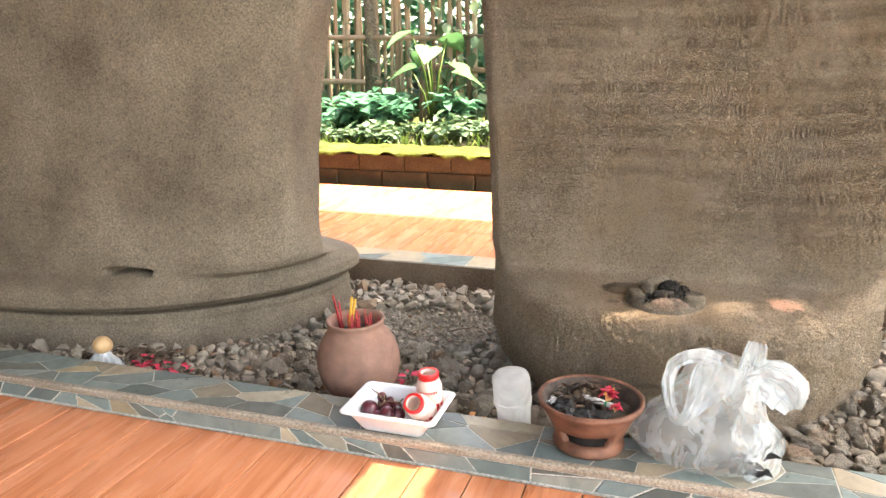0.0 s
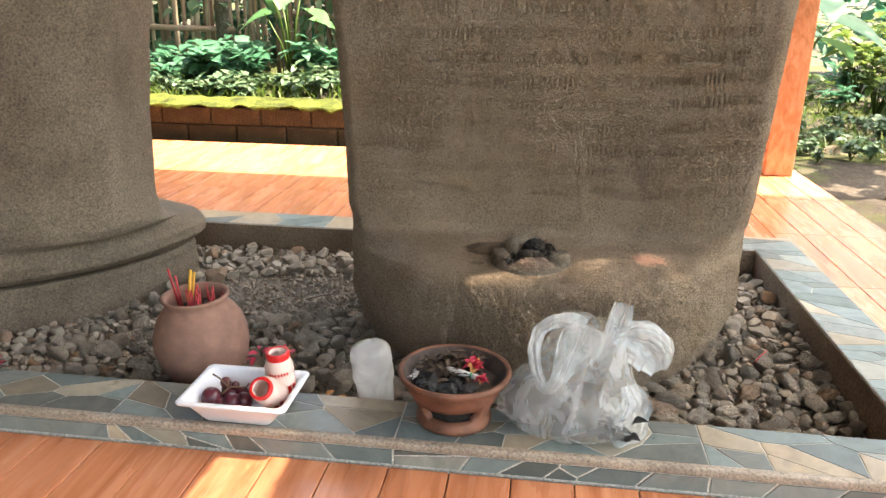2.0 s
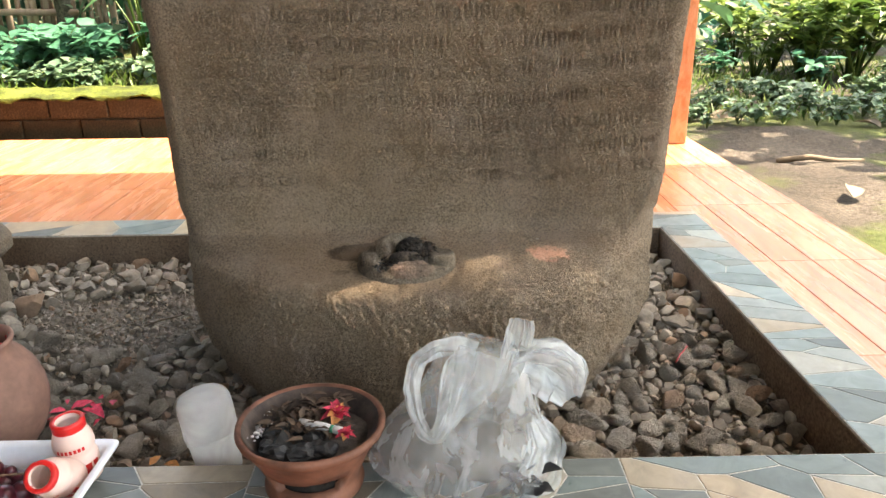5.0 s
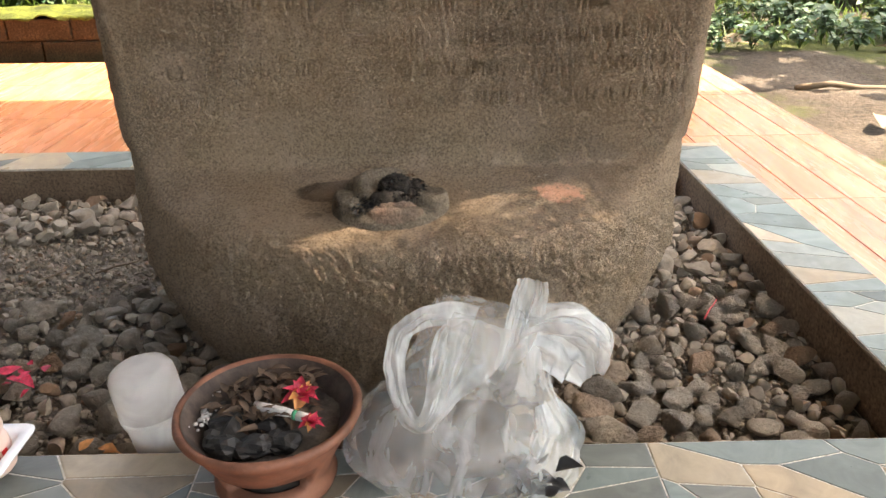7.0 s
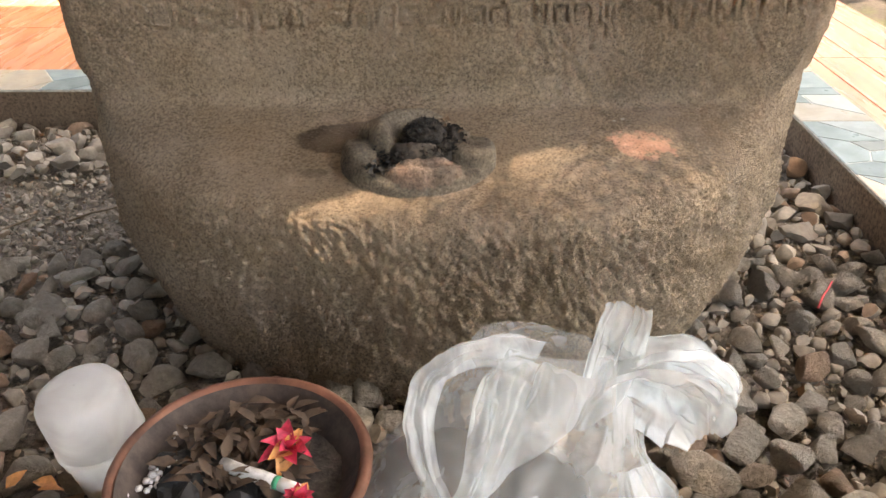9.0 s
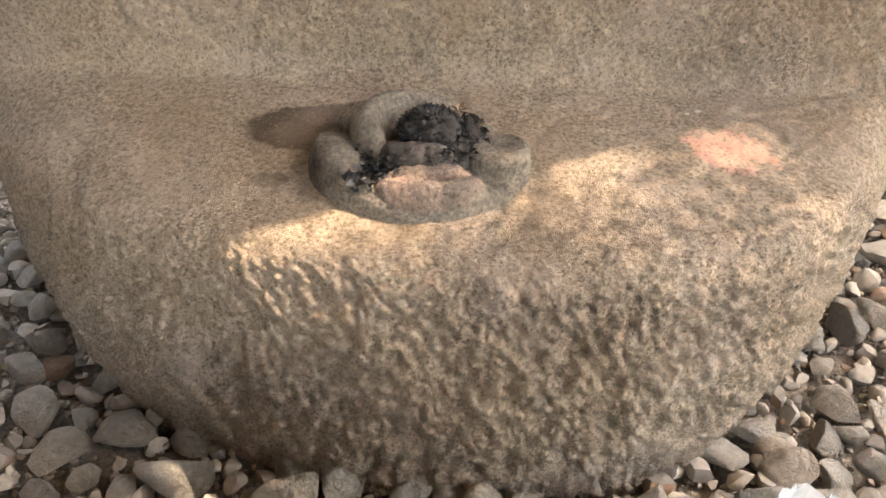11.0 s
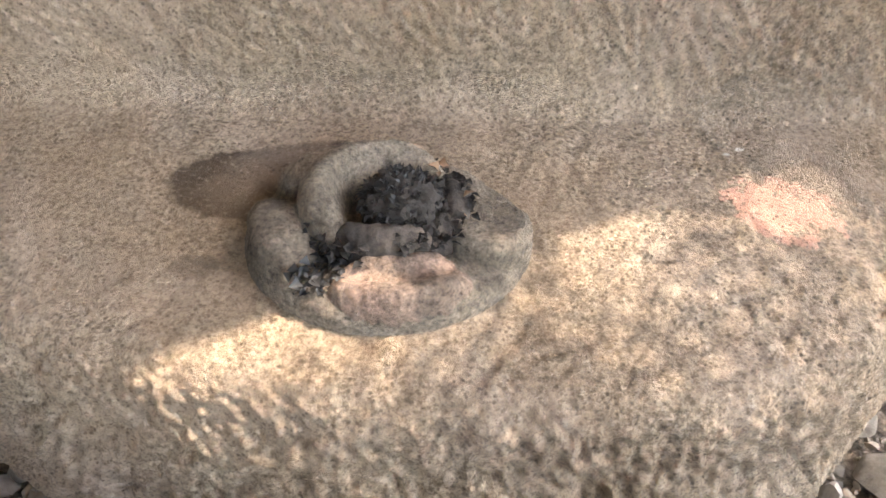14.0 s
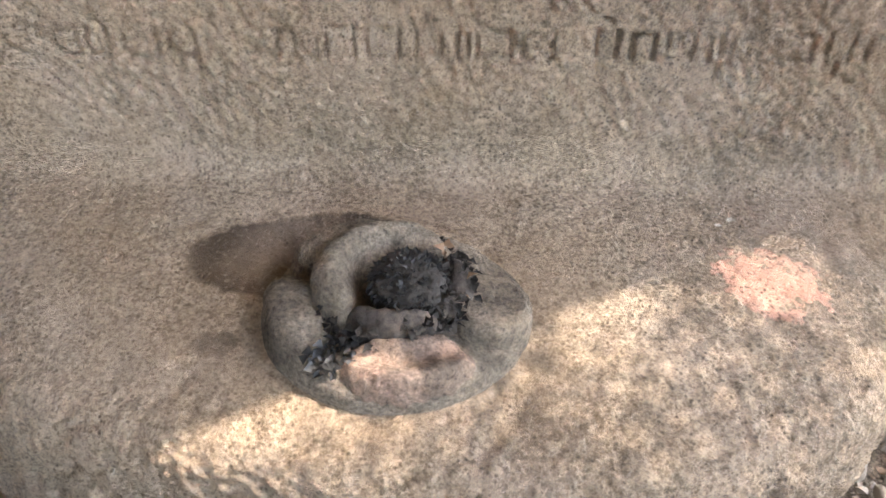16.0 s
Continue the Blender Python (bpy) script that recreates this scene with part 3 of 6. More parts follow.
def build_old_stele():
    """The broad smooth stele on a round moulded base."""
    cx, cy = -1.328, 0.60
    ang = np.linspace(0, 2 * np.pi, 640, endpoint=False)
    c, s_ = np.cos(ang), np.sin(ang)
    def base_plan(w, d):
        return np.stack([cx + w * c, cy + np.where(s_ < 0, d, 0.19) * s_], -1)
    def body_plan(w, front):
        r = (np.abs(c) ** 16 + np.abs(s_) ** 16) ** (1 / 16)
        x, y = cx + w * c / r, 0.335 + 0.165 * s_ / r
        k = np.clip((0.50 - y) / 0.33, 0, 1)
        return np.stack([x, y + k * (front - 0.17 + 0.14 * ((x - cx) / w) ** 2)], -1)
    # z, base width, base depth, share of the body's plan, body width, body front
    prof = np.array([(-0.10, 0.635, 0.488, 0, 0.62, 0.17), (-0.03, 0.635, 0.488, 0, 0.62, 0.17), (0.0, 0.63, 0.484, 0, 0.62, 0.17), (0.03, 0.632, 0.486, 0, 0.62, 0.17), (0.042, 0.628, 0.482, 0, 0.62, 0.17), (0.046, 0.600, 0.452, 0, 0.62, 0.17),
                     (0.050, 0.624, 0.478, 0, 0.62, 0.17), (0.056, 0.644, 0.500, 0, 0.62, 0.17), (0.07, 0.660, 0.518, 0, 0.62, 0.17), (0.09, 0.661, 0.520, 0, 0.62, 0.17), (0.103, 0.650, 0.507, 0, 0.62, 0.17), (0.112, 0.640, 0.495, 0.10, 0.62, 0.17),
                     (0.118, 0.63, 0.48, 0.3, 0.63, 0.165), (0.124, 0.63, 0.47, 0.55, 0.635, 0.165), (0.132, 0.63, 0.47, 0.75, 0.635, 0.165), (0.15, 0.63, 0.47, 0.9, 0.632, 0.165), (0.18, 0.63, 0.47, 0.97, 0.626, 0.168), (0.22, 0.63, 0.47, 1, 0.624, 0.17), (0.34, 0.63, 0.47, 1, 0.632, 0.172),
                     (0.5, 0.63, 0.47, 1, 0.652, 0.176), (0.65, 0.63, 0.47, 1, 0.676, 0.18), (0.92, 0.63, 0.47, 1, 0.71, 0.20), (1.0, 0.63, 0.47, 1, 0.68, 0.21), (1.04, 0.63, 0.47, 1, 0.5, 0.25)])
    prof[:, 0] -= 0.022 * np.clip(prof[:, 0] / 0.03, 0, 1) * np.clip((0.3 - prof[:, 0]) / 0.1, 0, 1)
    zs = np.concatenate([np.linspace(-0.1, 0.26, 130), np.linspace(0.27, 0.7, 60), np.linspace(0.75, 1.04, 24)])
    rows = []
    for z in zs:
        w, d, k, bw, bf = (np.interp(z, prof[:, 0], prof[:, i]) for i in range(1, 6))
        xy = base_plan(w, d) * (1 - k) + body_plan(bw, bf) * k
        rows.append(np.column_stack([xy, np.full(len(ang), z)]))
    P = np.array(rows)
    out = P - np.array([cx, cy, 0])
    out[..., 2] = 0
    out /= np.linalg.norm(out, axis=-1, keepdims=True)
    P = P + out * (0.005 * vnoise(P, 9, 3) + 0.002 * vnoise(P, 45, 2))[..., None]
    # the hollow niche at the foot of the face
    hx = np.clip(1 - np.abs(P[..., 0] + 1.015) / 0.050, 0, 1)
    hz = np.clip(1 - np.abs(P[..., 2] - 0.112 - 0.003 * np.sin(P[..., 0] * 60)) / 0.009, 0, 1)
    P[..., 1] += np.where(P[..., 1] < cy, 0.08 * np.clip(hx * 6, 0, 1) * np.clip(hz * 4, 0, 1), 0)
    nr, nc = P.shape[:2]
    verts = P.reshape(-1, 3).tolist() + [[cx, 0.36, 1.06]]
    faces = sheet_faces(nr, nc, True).tolist() + [((nr - 1) * nc + i, (nr - 1) * nc + (i + 1) % nc, nr * nc) for i in range(nc)]
    ob = mesh_ob("moulded_stele", verts, faces, STELE_OLD)
    ob.data.set_sharp_from_angle(angle=radians(38))
    tagged(ob, "broad smooth grey-brown stone stele on a round moulded base", "stele")


build_old_stele()


# ---------------------------------------------------------------- kerb of slate tiles round the pit
def clip_poly(poly, nx, ny, c):
    out = []
    for i, p in enumerate(poly):
        q = poly[(i + 1) % len(poly)]
        a, b = p[0] * nx + p[1] * ny - c, q[0] * nx + q[1] * ny - c
        if a <= 0:
            out.append(p)
        if a * b < 0:
            t = a / (a - b)
            out.append((p[0] + t * (q[0] - p[0]), p[1] + t * (q[1] - p[1])))
    return out


def crazy(w, h, cell, rng, gap):
    """Irregular slanting shards that fill a w by h strip."""
    n = max(2, round(w * h / cell ** 2))
    sh, st = rng.choice((-0.8, 0.7, 0.9)), rng.uniform(0.55, 0.8)
    def metric(dx, dy):
        u, v = (dx + sh * dy) * st, dy
        return u * u + v * v
    pts = []
    for _ in range(4000):
        p = (rng.uniform(0, w), rng.uniform(0, h), rng.uniform(0, 0.25) * cell * cell)
        if all(metric(p[0] - q[0], p[1] - q[1]) > (cell * 0.42) ** 2 for q in pts):
            pts.append(p)
        if len(pts) >= n:
            break
    polys = []
    for p in pts:
        poly = [(gap, gap), (w - gap, gap), (w - gap, h - gap), (gap, h - gap)]
        for q in pts:
            if q is p:
                continue
            dx, dy = q[0] - p[0], q[1] - p[1]
            # normal of the dividing line in the slanted measure
            u, v = (dx + sh * dy) * st * st, dy
            nx, ny = u, sh * u + v
            ln = math.hypot(nx, ny)
            mid = (nx * (p[0] + q[0]) + ny * (p[1] + q[1])) / 2 + (p[2] - q[2]) / 2
            poly = clip_poly(poly, nx / ln, ny / ln, mid / ln - gap)
            if len(poly) < 3:
                break
        if len(poly) >= 3:
            polys.append(poly)
    return polys


def slab_piece(name, poly, m, thick, parent, material):
    """One flat stone on the plane of m, with a small chamfer."""
    cx, cy = sum(p[0] for p in poly) / len(poly), sum(p[1] for p in poly) / len(poly)
    k = len(poly)
    inner = [(cx + (x - cx) * 0.965, cy + (y - cy) * 0.965) for x, y in poly]
    vs = [m @ Vector((x, y, 0)) for x, y in poly] + [m @ Vector((x, y, thick * 0.6)) for x, y in poly] + [m @ Vector((x, y, thick)) for x, y in inner]
    fs = [(i, (i + 1) % k, k + (i + 1) % k, k + i) for i in range(k)] + [(k + i, k + (i + 1) % k, 2 * k + (i + 1) % k, 2 * k + i) for i in range(k)] + [tuple(range(2 * k, 3 * k))]
    return mesh_ob(name, vs, fs, material, parent, smooth=False)


def build_kerb():
    x0, x1, y0, y1 = PIT
    c = CURB
    bm = bmesh.new()
    e = 0.0007
    box(bm, x0 - c, x1 + c, y0 - c, y0, -0.2, -e)
    box(bm, x0 - c, x1 + c, y1, y1 + c, -0.2, -e)
    box(bm, x1, x1 + c, y0, y1, -0.2, -e)
    box(bm, x0 - c, x0, y0, y1, -0.2, -e)
    kerb = part("kerb", bm, GROUT, smooth=False)
    tagged(kerb, "low kerb faced with grey-green slate crazy-paving tiles", "kerb", kind="structure")
    bm = bmesh.new()
    d = -0.075
    box(bm, x0, x1, y0, y0 + 0.002, d, -0.004)
    box(bm, x0, x1, y1 - 0.002, y1, d, -0.004)
    box(bm, x1 - 0.002, x1, y0 + 0.002, y1 - 0.002, d, -0.004)
    box(bm, x0, x0 + 0.002, y0 + 0.002, y1 - 0.002, d, -0.004)
    part("inner_face", bm, CEMENT, kerb, "bare brown cement face inside the pit", smooth=False)
    bm = bmesh.new()
    box(bm, x0 - c - 0.004, x1 + c + 0.004, y0 - c - 0.004, y0 - c + 0.008, -0.0095, 0.0022, 0.0025)
    part("edge_trim", bm, TRIM, kerb, "rounded taupe edge strip")
    rng = random.Random(11)
    # front top tiles, joints every 0.40 m
    joints = [-2.355] + [-2.085 + 0.4 * i for i in range(7)] + [0.705]
    for a, b in zip(joints, joints[1:]):
        for poly in crazy(b - a, c - 0.009, 0.055, rng, 0.0008):
            slab_piece("slate", poly, Matrix.Translation((a, y0 - c + 0.009, -e)), e, kerb, SLATE)
    for a, b in zip(joints, joints[1:]):
        for poly in crazy(b - a, 0.024, 0.034, rng, 0.0014):
            slab_piece("slate", poly, Matrix.Translation((a, y0 - c, -0.0345)) @ Matrix.Rotation(math.pi / 2, 4, "X"), 0.0016, kerb, SLATE)
    joints = [-2.355] + [-2.05 + 0.4 * i for i in range(7)] + [0.705]
    for a, b in zip(joints, joints[1:]):
        for poly in crazy(b - a, c, 0.078, rng, 0.0008):
            slab_piece("slate", poly, Matrix.Translation((a, y1, -e)), e, kerb, SLATE)
    for a, b in ((0.0, 0.28), (0.28, 0.68), (0.68, 0.82)):
        for poly in crazy(c, b - a, 0.058, rng, 0.0008):
            slab_piece("slate", poly, Matrix.Translation((x1, a, -e)), e, kerb, SLATE)
    return kerb


def build_planks():
    """Board-patterned tiles of the floor, each board a piece of its own."""
    w, l, t = 0.08, 0.40, 0.003
    def board(w, l):
        g = 0.0009
        vs, fs = [], []
        for k, (zz, ins) in enumerate(((0, 0), (t * 0.7, 0), (t, 0.0008))):
            vs += [(g + ins, g * 0.6 + ins, zz), (w - g - ins, g * 0.6 + ins, zz), (w - g - ins, l - g * 0.6 - ins, zz), (g + ins, l - g * 0.6 - ins, zz)]
        for k in (0, 4):
            fs += [(k + i, k + (i + 1) % 4, k + 4 + (i + 1) % 4, k + 4 + i) for i in range(4)]
        fs.append((8, 9, 10, 11))
        return vs, fs
    shared = {}
    def put(x, y, w, l):
        key = (round(w, 3), round(l, 3))
        if key not in shared:
            o = mesh_ob("plank", *board(w, l), PLANK, floor, smooth=False)
            shared[key] = o.data
        else:
            o = new("plank", shared[key])
            o.parent = floor
        o.location = (x, y, FLOOR_Z - 0.003)
    c = CURB + 0.005
    front = PIT[2] - c
    for row in range(3):
        for i in range(40):
            x = -2.17 + w * i
            put(x, front - l * (row + 1), min(w, 1.03 - x), l)
    right = PIT[1] + c
    xs = [0.71, 0.79, 0.87, 0.95]
    y = front
    for row in range(6):
        ln = min(l, 2.09 - y)
        for x in xs:
            put(x, y, min(w, 1.03 - x), ln)
        y += l
    y = PIT[3] + c
    while y < 2.08:
        ln = min(l, 2.09 - y)
        for i in range(36):
            put(0.71 - w * (i + 1), y, w, ln)
        y += l


# ---------------------------------------------------------------- gravel
def stone_mesh(seed, sub=2, squash=0.65, knob=0.34):
    rng = random.Random(seed)
    bm = bmesh.new()
    bmesh.ops.create_icosphere(bm, subdivisions=sub, radius=1.0)
    co = np.array([v.co[:] for v in bm.verts])
    off = np.array([rng.uniform(0, 30) for _ in range(3)])
    k = 1 + knob * vnoise(co + off, 0.9, 2) * 1.6
    co = co * k[:, None]
    for _ in range(rng.randint(7, 12)):
        a = np.array([rng.gauss(0, 1) for _ in range(3)])
        a /= np.linalg.norm(a)
        lim = rng.uniform(0.42, 0.75)
        s = co @ a
        co = co - np.outer(np.maximum(s - lim, 0) * 0.97, a)
    co = co * np.array([1.0, rng.uniform(0.65, 0.95), squash * rng.uniform(0.85, 1.15)])
    f = [[v.index for v in fc.verts] for fc in bm.faces]
    bm.free()
    return co, f


def inside_block(x, y, grow=0.0):
    """Whether a place lies under one of the two steles."""
    px = (-0.27, -0.231, -0.148, -0.05, 0.05, 0.2, 0.281, 0.332, 0.39, 0.455)
    py = (0.42, 0.33, 0.235, 0.185, 0.165, 0.165, 0.19, 0.235, 0.31, 0.42)
    if -0.25 - grow < x < 0.43 + grow and y < 0.62 and y > np.interp(x, px, py) + 0.03 - grow:
        return True
    dx, dy = abs(x + 1.29) / (0.615 + grow), (0.60 - y) / (0.47 + grow) if y < 0.60 else (y - 0.60) / 0.18
    return dx ** 2 + dy ** 2 < 1


def bed_height(x, y):
    h = -0.072 + 0.012 * math.sin(5 * x + 1) * math.cos(6 * y)
    h -= 0.018 * math.exp(-((x + 0.42) / 0.16) ** 2 - ((y - 0.52) / 0.14) ** 2)
    h += 0.012 * math.exp(-((x + 0.75) / 0.3) ** 2 - ((y - 0.1) / 0.1) ** 2)
    return h


def build_gravel():
    x0, x1, y0, y1 = PIT
    xs, ys = np.arange(x0, x1 + 0.011, 0.015), np.arange(y0, y1 + 0.011, 0.0151)
    X, Y = np.meshgrid(xs, ys)
    Z = np.array([[bed_height(a, b) for a in xs] for b in ys])
    P = np.stack([X, Y, Z], -1)
    P[..., 2] += 0.007 * vnoise(P, 40, 3)
    bed = mesh_ob("gravel_bed", P.reshape(-1, 3), sheet_faces(len(ys), len(xs)), SOIL)
    tagged(bed, "bed of dusty grey river stones and soil", "gravel", kind="structure")
    rng = random.Random(21)
    placed, grid = [], {}
    def free(x, y, r, k):
        gx, gy = int(x / 0.06), int(y / 0.06)
        for a in range(gx - 1, gx + 2):
            for b in range(gy - 1, gy + 2):
                for q in grid.get((a, b), ()):
                    if (x - q[0]) ** 2 + (y - q[1]) ** 2 < (k * (r + q[2])) ** 2:
                        return False
        return True
    def throw(n, r0, r1, k, xa, xb, ya, yb, cond=None):
        for _ in range(n):
            x, y = rng.uniform(xa, xb), rng.uniform(ya, yb)
            r = rng.uniform(r0, r1)
            if not (x0 + r * 0.7 < x < x1 - r * 0.7 and y0 + r * 0.7 < y < y1 - r * 0.7):
                continue
            if inside_block(x, y) or (cond and not cond(x, y)) or not free(x, y, r, k):
                continue
            placed.append((x, y, r))
            grid.setdefault((int(x / 0.06), int(y / 0.06)), []).append((x, y, r))
    bare = lambda x, y: ((x + 0.42) / 0.17) ** 2 + ((y - 0.52) / 0.13) ** 2 > 1
    # named larger stones that can be picked out
    for q in ((0.375, 0.045, 0.028), (0.30, 0.075, 0.023), (0.50, 0.06, 0.020), (0.335, 0.19, 0.018), (0.48, 0.235, 0.018), (-0.215, 0.12, 0.030), (0.02, 0.105, 0.030), (-0.50, 0.03, 0.032), (0.54, 0.19, 0.018), (0.47, 0.13, 0.019), (-0.62, 0.55, 0.03), (-0.08, 0.12, 0.024)):
        placed.append(q)
        grid.setdefault((int(q[0] / 0.06), int(q[1] / 0.06)), []).append(q)
    throw(4500, 0.011, 0.022, 0.78, 0.05, x1, y0, y1, bare)
    throw(4200, 0.011, 0.023, 0.80, -0.75, 0.1, y0, y1, bare)
    throw(2500, 0.010, 0.020, 0.82, -1.5, -0.55, y0, 0.25)
    throw(2500, 0.015, 0.022, 0.8, x0, 0.5, 0.5, y1, bare)
    big = sorted(placed, key=lambda q: (q[1] > 0.42) + (q[0] < -0.8) - q[2] * 5)[:300]
    chosen = set(big)
    rest = [q for q in placed if q not in chosen]
    n0 = len(placed)
    throw(16000, 0.005, 0.011, 0.66, -1.5, x1, y0, y1, bare)
    throw(2600, 0.003, 0.008, 0.9, -0.62, -0.22, 0.36, 0.68, lambda x, y: not bare(x, y))
    small = placed[n0:]
    crumbs = [(rng.uniform(-1.4, x1 - 0.01), rng.uniform(y0 + 0.01, y1 - 0.01), rng.uniform(0.0022, 0.0052)) for _ in range(15000)]
    crumbs = [q for q in crumbs if not inside_block(q[0], q[1])]
    shapes = [stone_mesh(100 + i, 3, 0.66) for i in range(14)]
    lows = [stone_mesh(200 + i, 2, 0.7) for i in range(10)]
    bits = [stone_mesh(300 + i, 1, 0.75) for i in range(8)]
    datas = []
    for co, f in shapes:
        me = bpy.data.meshes.new("stone")
        me.from_pydata(co.tolist(), [], f)
        me.materials.append(STONE)
        me.polygons.foreach_set("use_smooth", [True] * len(me.polygons))
        me.set_sharp_from_angle(angle=radians(32))
        datas.append(me)
    for x, y, r in big:
        o = new("stone", rng.choice(datas))
        o.parent = bed
        o.matrix_basis = Matrix.LocRotScale((x, y, bed_height(x, y) + r * 0.72 + rng.uniform(-0.003, 0.005)), Euler((rng.uniform(-0.35, 0.35), rng.uniform(-0.35, 0.35), rng.uniform(0, 6.28))), (r * 1.12, r * 1.12, r * 1.12))
    verts, faces = [], []
    for x, y, r in rest + small + crumbs:
        co, f = rng.choice(bits if r < 0.0053 else lows if r < 0.013 else shapes[:8] if r > 0.019 else lows)
        e = np.array(Euler((rng.uniform(-0.5, 0.5), rng.uniform(-0.5, 0.5), rng.uniform(0, 6.28))).to_matrix())
        p = (co * r * 1.12) @ e.T + np.array([x, y, bed_height(x, y) + r * (0.72 if r > 0.012 else 0.85) + rng.uniform(-0.003, 0.004)])
        k = len(verts)
        verts.extend(p.tolist())
        faces.extend([[i + k for i in q] for q in f])
    o = mesh_ob("pebbles", verts, faces, PEBBLE, bed)
    o.data.set_sharp_from_angle(angle=radians(36))
    tagged(o, "small dusty grey pebbles between the stones", kind="stuff")


# ---------------------------------------------------------------- pillar, brick wall, fence
def build_pillar():
    bm = bmesh.new()
    box(bm, 0.885, 0.985, 1.835, 1.935, FLOOR_Z, 3.0, 0.006)
    p = part("pillar", bm, PILLAR)
    tagged(p, "square varnished orange wooden pillar standing on the floor", "pillar")


def build_brick_wall():
    x0, x1, yf, top = -3.2, 0.05, 2.20, 0.105
    bm = bmesh.new()
    box(bm, x0, x1, yf + 0.012, yf + 0.22, -0.4, top - 0.012)
    wall = part("brick_wall", bm, MORTAR, smooth=False)
    tagged(wall, "low dark brick retaining wall with a mossy top", "wall", kind="structure")
    rng = random.Random(3)
    shared = []
    for i in range(6):
        bm = bmesh.new()
        box(bm, -0.111, 0.111, 0, 0.09, -0.0365, 0.0365, 0.007)
        roughen(bm, 0.007, 14, 2)
        me = bpy.data.meshes.new("brick")
        bm.to_mesh(me)
        bm.free()
        me.materials.append(BRICK)
        shared.append(me)
    z = top - 0.044
    row = 0
    while z > -0.3:
        x = x0 + (0.115 if row % 2 else 0.0)
        while x < x1 - 0.05:
            o = new("brick", rng.choice(shared))
            o.parent = wall
            o.location = (x + 0.11, yf + rng.uniform(-0.004, 0.004), z)
            x += 0.229
        z -= 0.078
        row += 1
    # moss cushion along the top
    xs, ts = np.linspace(x0 - 0.02, x1 + 0.02, 260), np.linspace(0, 1, 26)
    X, T = np.meshgrid(xs, ts)
    Y = yf - 0.012 + 0.34 * np.clip(T - 0.12, 0, 1)
    Z = np.where(T < 0.12, top - 0.008 * (1 - T / 0.12), top + 0.018 * np.sin(np.clip(T - 0.12, 0, 1) * 3.3))
    P = np.stack([X, Y, Z], -1)
    n = vnoise(P, 22, 3)
    P[..., 2] += 0.014 * n
    P[..., 1] -= 0.01 * vnoise(P + 5, 30, 2)
    ragged = 0.03 * vnoise(np.stack([X, 0 * X, 0 * X], -1), 14, 3)
    P[..., 2] = np.where(T < 0.1, P[..., 2] + ragged, P[..., 2])
    moss = mesh_ob("moss_cover", P.reshape(-1, 3), sheet_faces(len(ts), len(xs)), MOSS, wall)
    tagged(moss, "bright yellow-green moss", kind="stuff")


def build_fence():
    fence = new("bamboo_fence")
    tagged(fence, "old fence of split bamboo canes and rails overgrown with vines", "fence")
    fence.location = (-1.6, 3.35, 0.1)
    rng = random.Random(8)
    x = -3.6
    while x < 0.9:
        w = rng.uniform(0.010, 0.021)
        bm = bmesh.new()
        lean = rng.uniform(-0.07, 0.07)
        y = rng.uniform(-0.015, 0.02)
        h = rng.uniform(1.35, 1.75)
        pts = [(x + 1.6 + lean * k, y + rng.uniform(-0.004, 0.004), -0.1 + h * k) for k in (0, 0.25, 0.5, 0.75, 1)]
        tube(bm, pts, [w, w * 0.97, w * 0.95, w * 0.9, w * 0.8], 6)
        part("cane", bm, BAMBOO, fence)
        x += w * 2 + rng.choice((0.002, 0.004, 0.01, 0.03))
    for z, x0, x1 in ((0.40, -3.3, -1.70), (0.46, -1.35, -0.75), (0.66, -3.4, -1.2), (0.63, -1.2, 0.6), (0.95, -3.4, 0.7)):
        bm = bmesh.new()
        tube(bm, [(x0 + 1.6, -0.04, z - 0.1 + 0.02), ((x0 + x1) / 2 + 1.6, -0.045, z - 0.1), (x1 + 1.6, -0.04, z - 0.1 - 0.015)], 0.017, 7)
        part("rail", bm, BAMBOO, fence, "horizontal bamboo rail")
    for px in (-1.78, -3.1, -0.2):
        bm = bmesh.new()
        tube(bm, [(px + 1.6, -0.03, -0.1), (px + 1.61, -0.03, 0.6), (px + 1.59, -0.03, 1.5)], [0.045, 0.04, 0.036], 9)
        roughen(bm, 0.006, 20, 2)
        part("post", bm, BARK, fence, "grey rough wooden post")


# ---------------------------------------------------------------- plants
def leaf(verts, faces, base, tip, width, rng, cup=0.2, seg=4):
    """A folded pointed leaf from base to tip."""
    b, t = Vector(base), Vector(tip)
    d = t - b
    ln = d.length
    d.normalize()
    side = d.cross(Vector((rng.uniform(-0.4, 0.4), rng.uniform(-0.4, 0.4), 1))).normalized()
    up = side.cross(d)
    k = len(verts)
    for i in range(seg + 1):
        f = i / seg
        w = width * (math.sin(math.pi * min(1, f ** 0.75)) if 0 < f < 1 else 0.04)
        c = b + d * ln * f - up * (ln * 0.25 * f * f)
        for s in (-1, 0, 1):
            verts.append(tuple(c + side * (w * s) + up * (abs(s) * w * cup)))
    for i in range(seg):
        for s in (0, 1):
            a = k + i * 3 + s
            faces.append((a, a + 1, a + 4, a + 3))


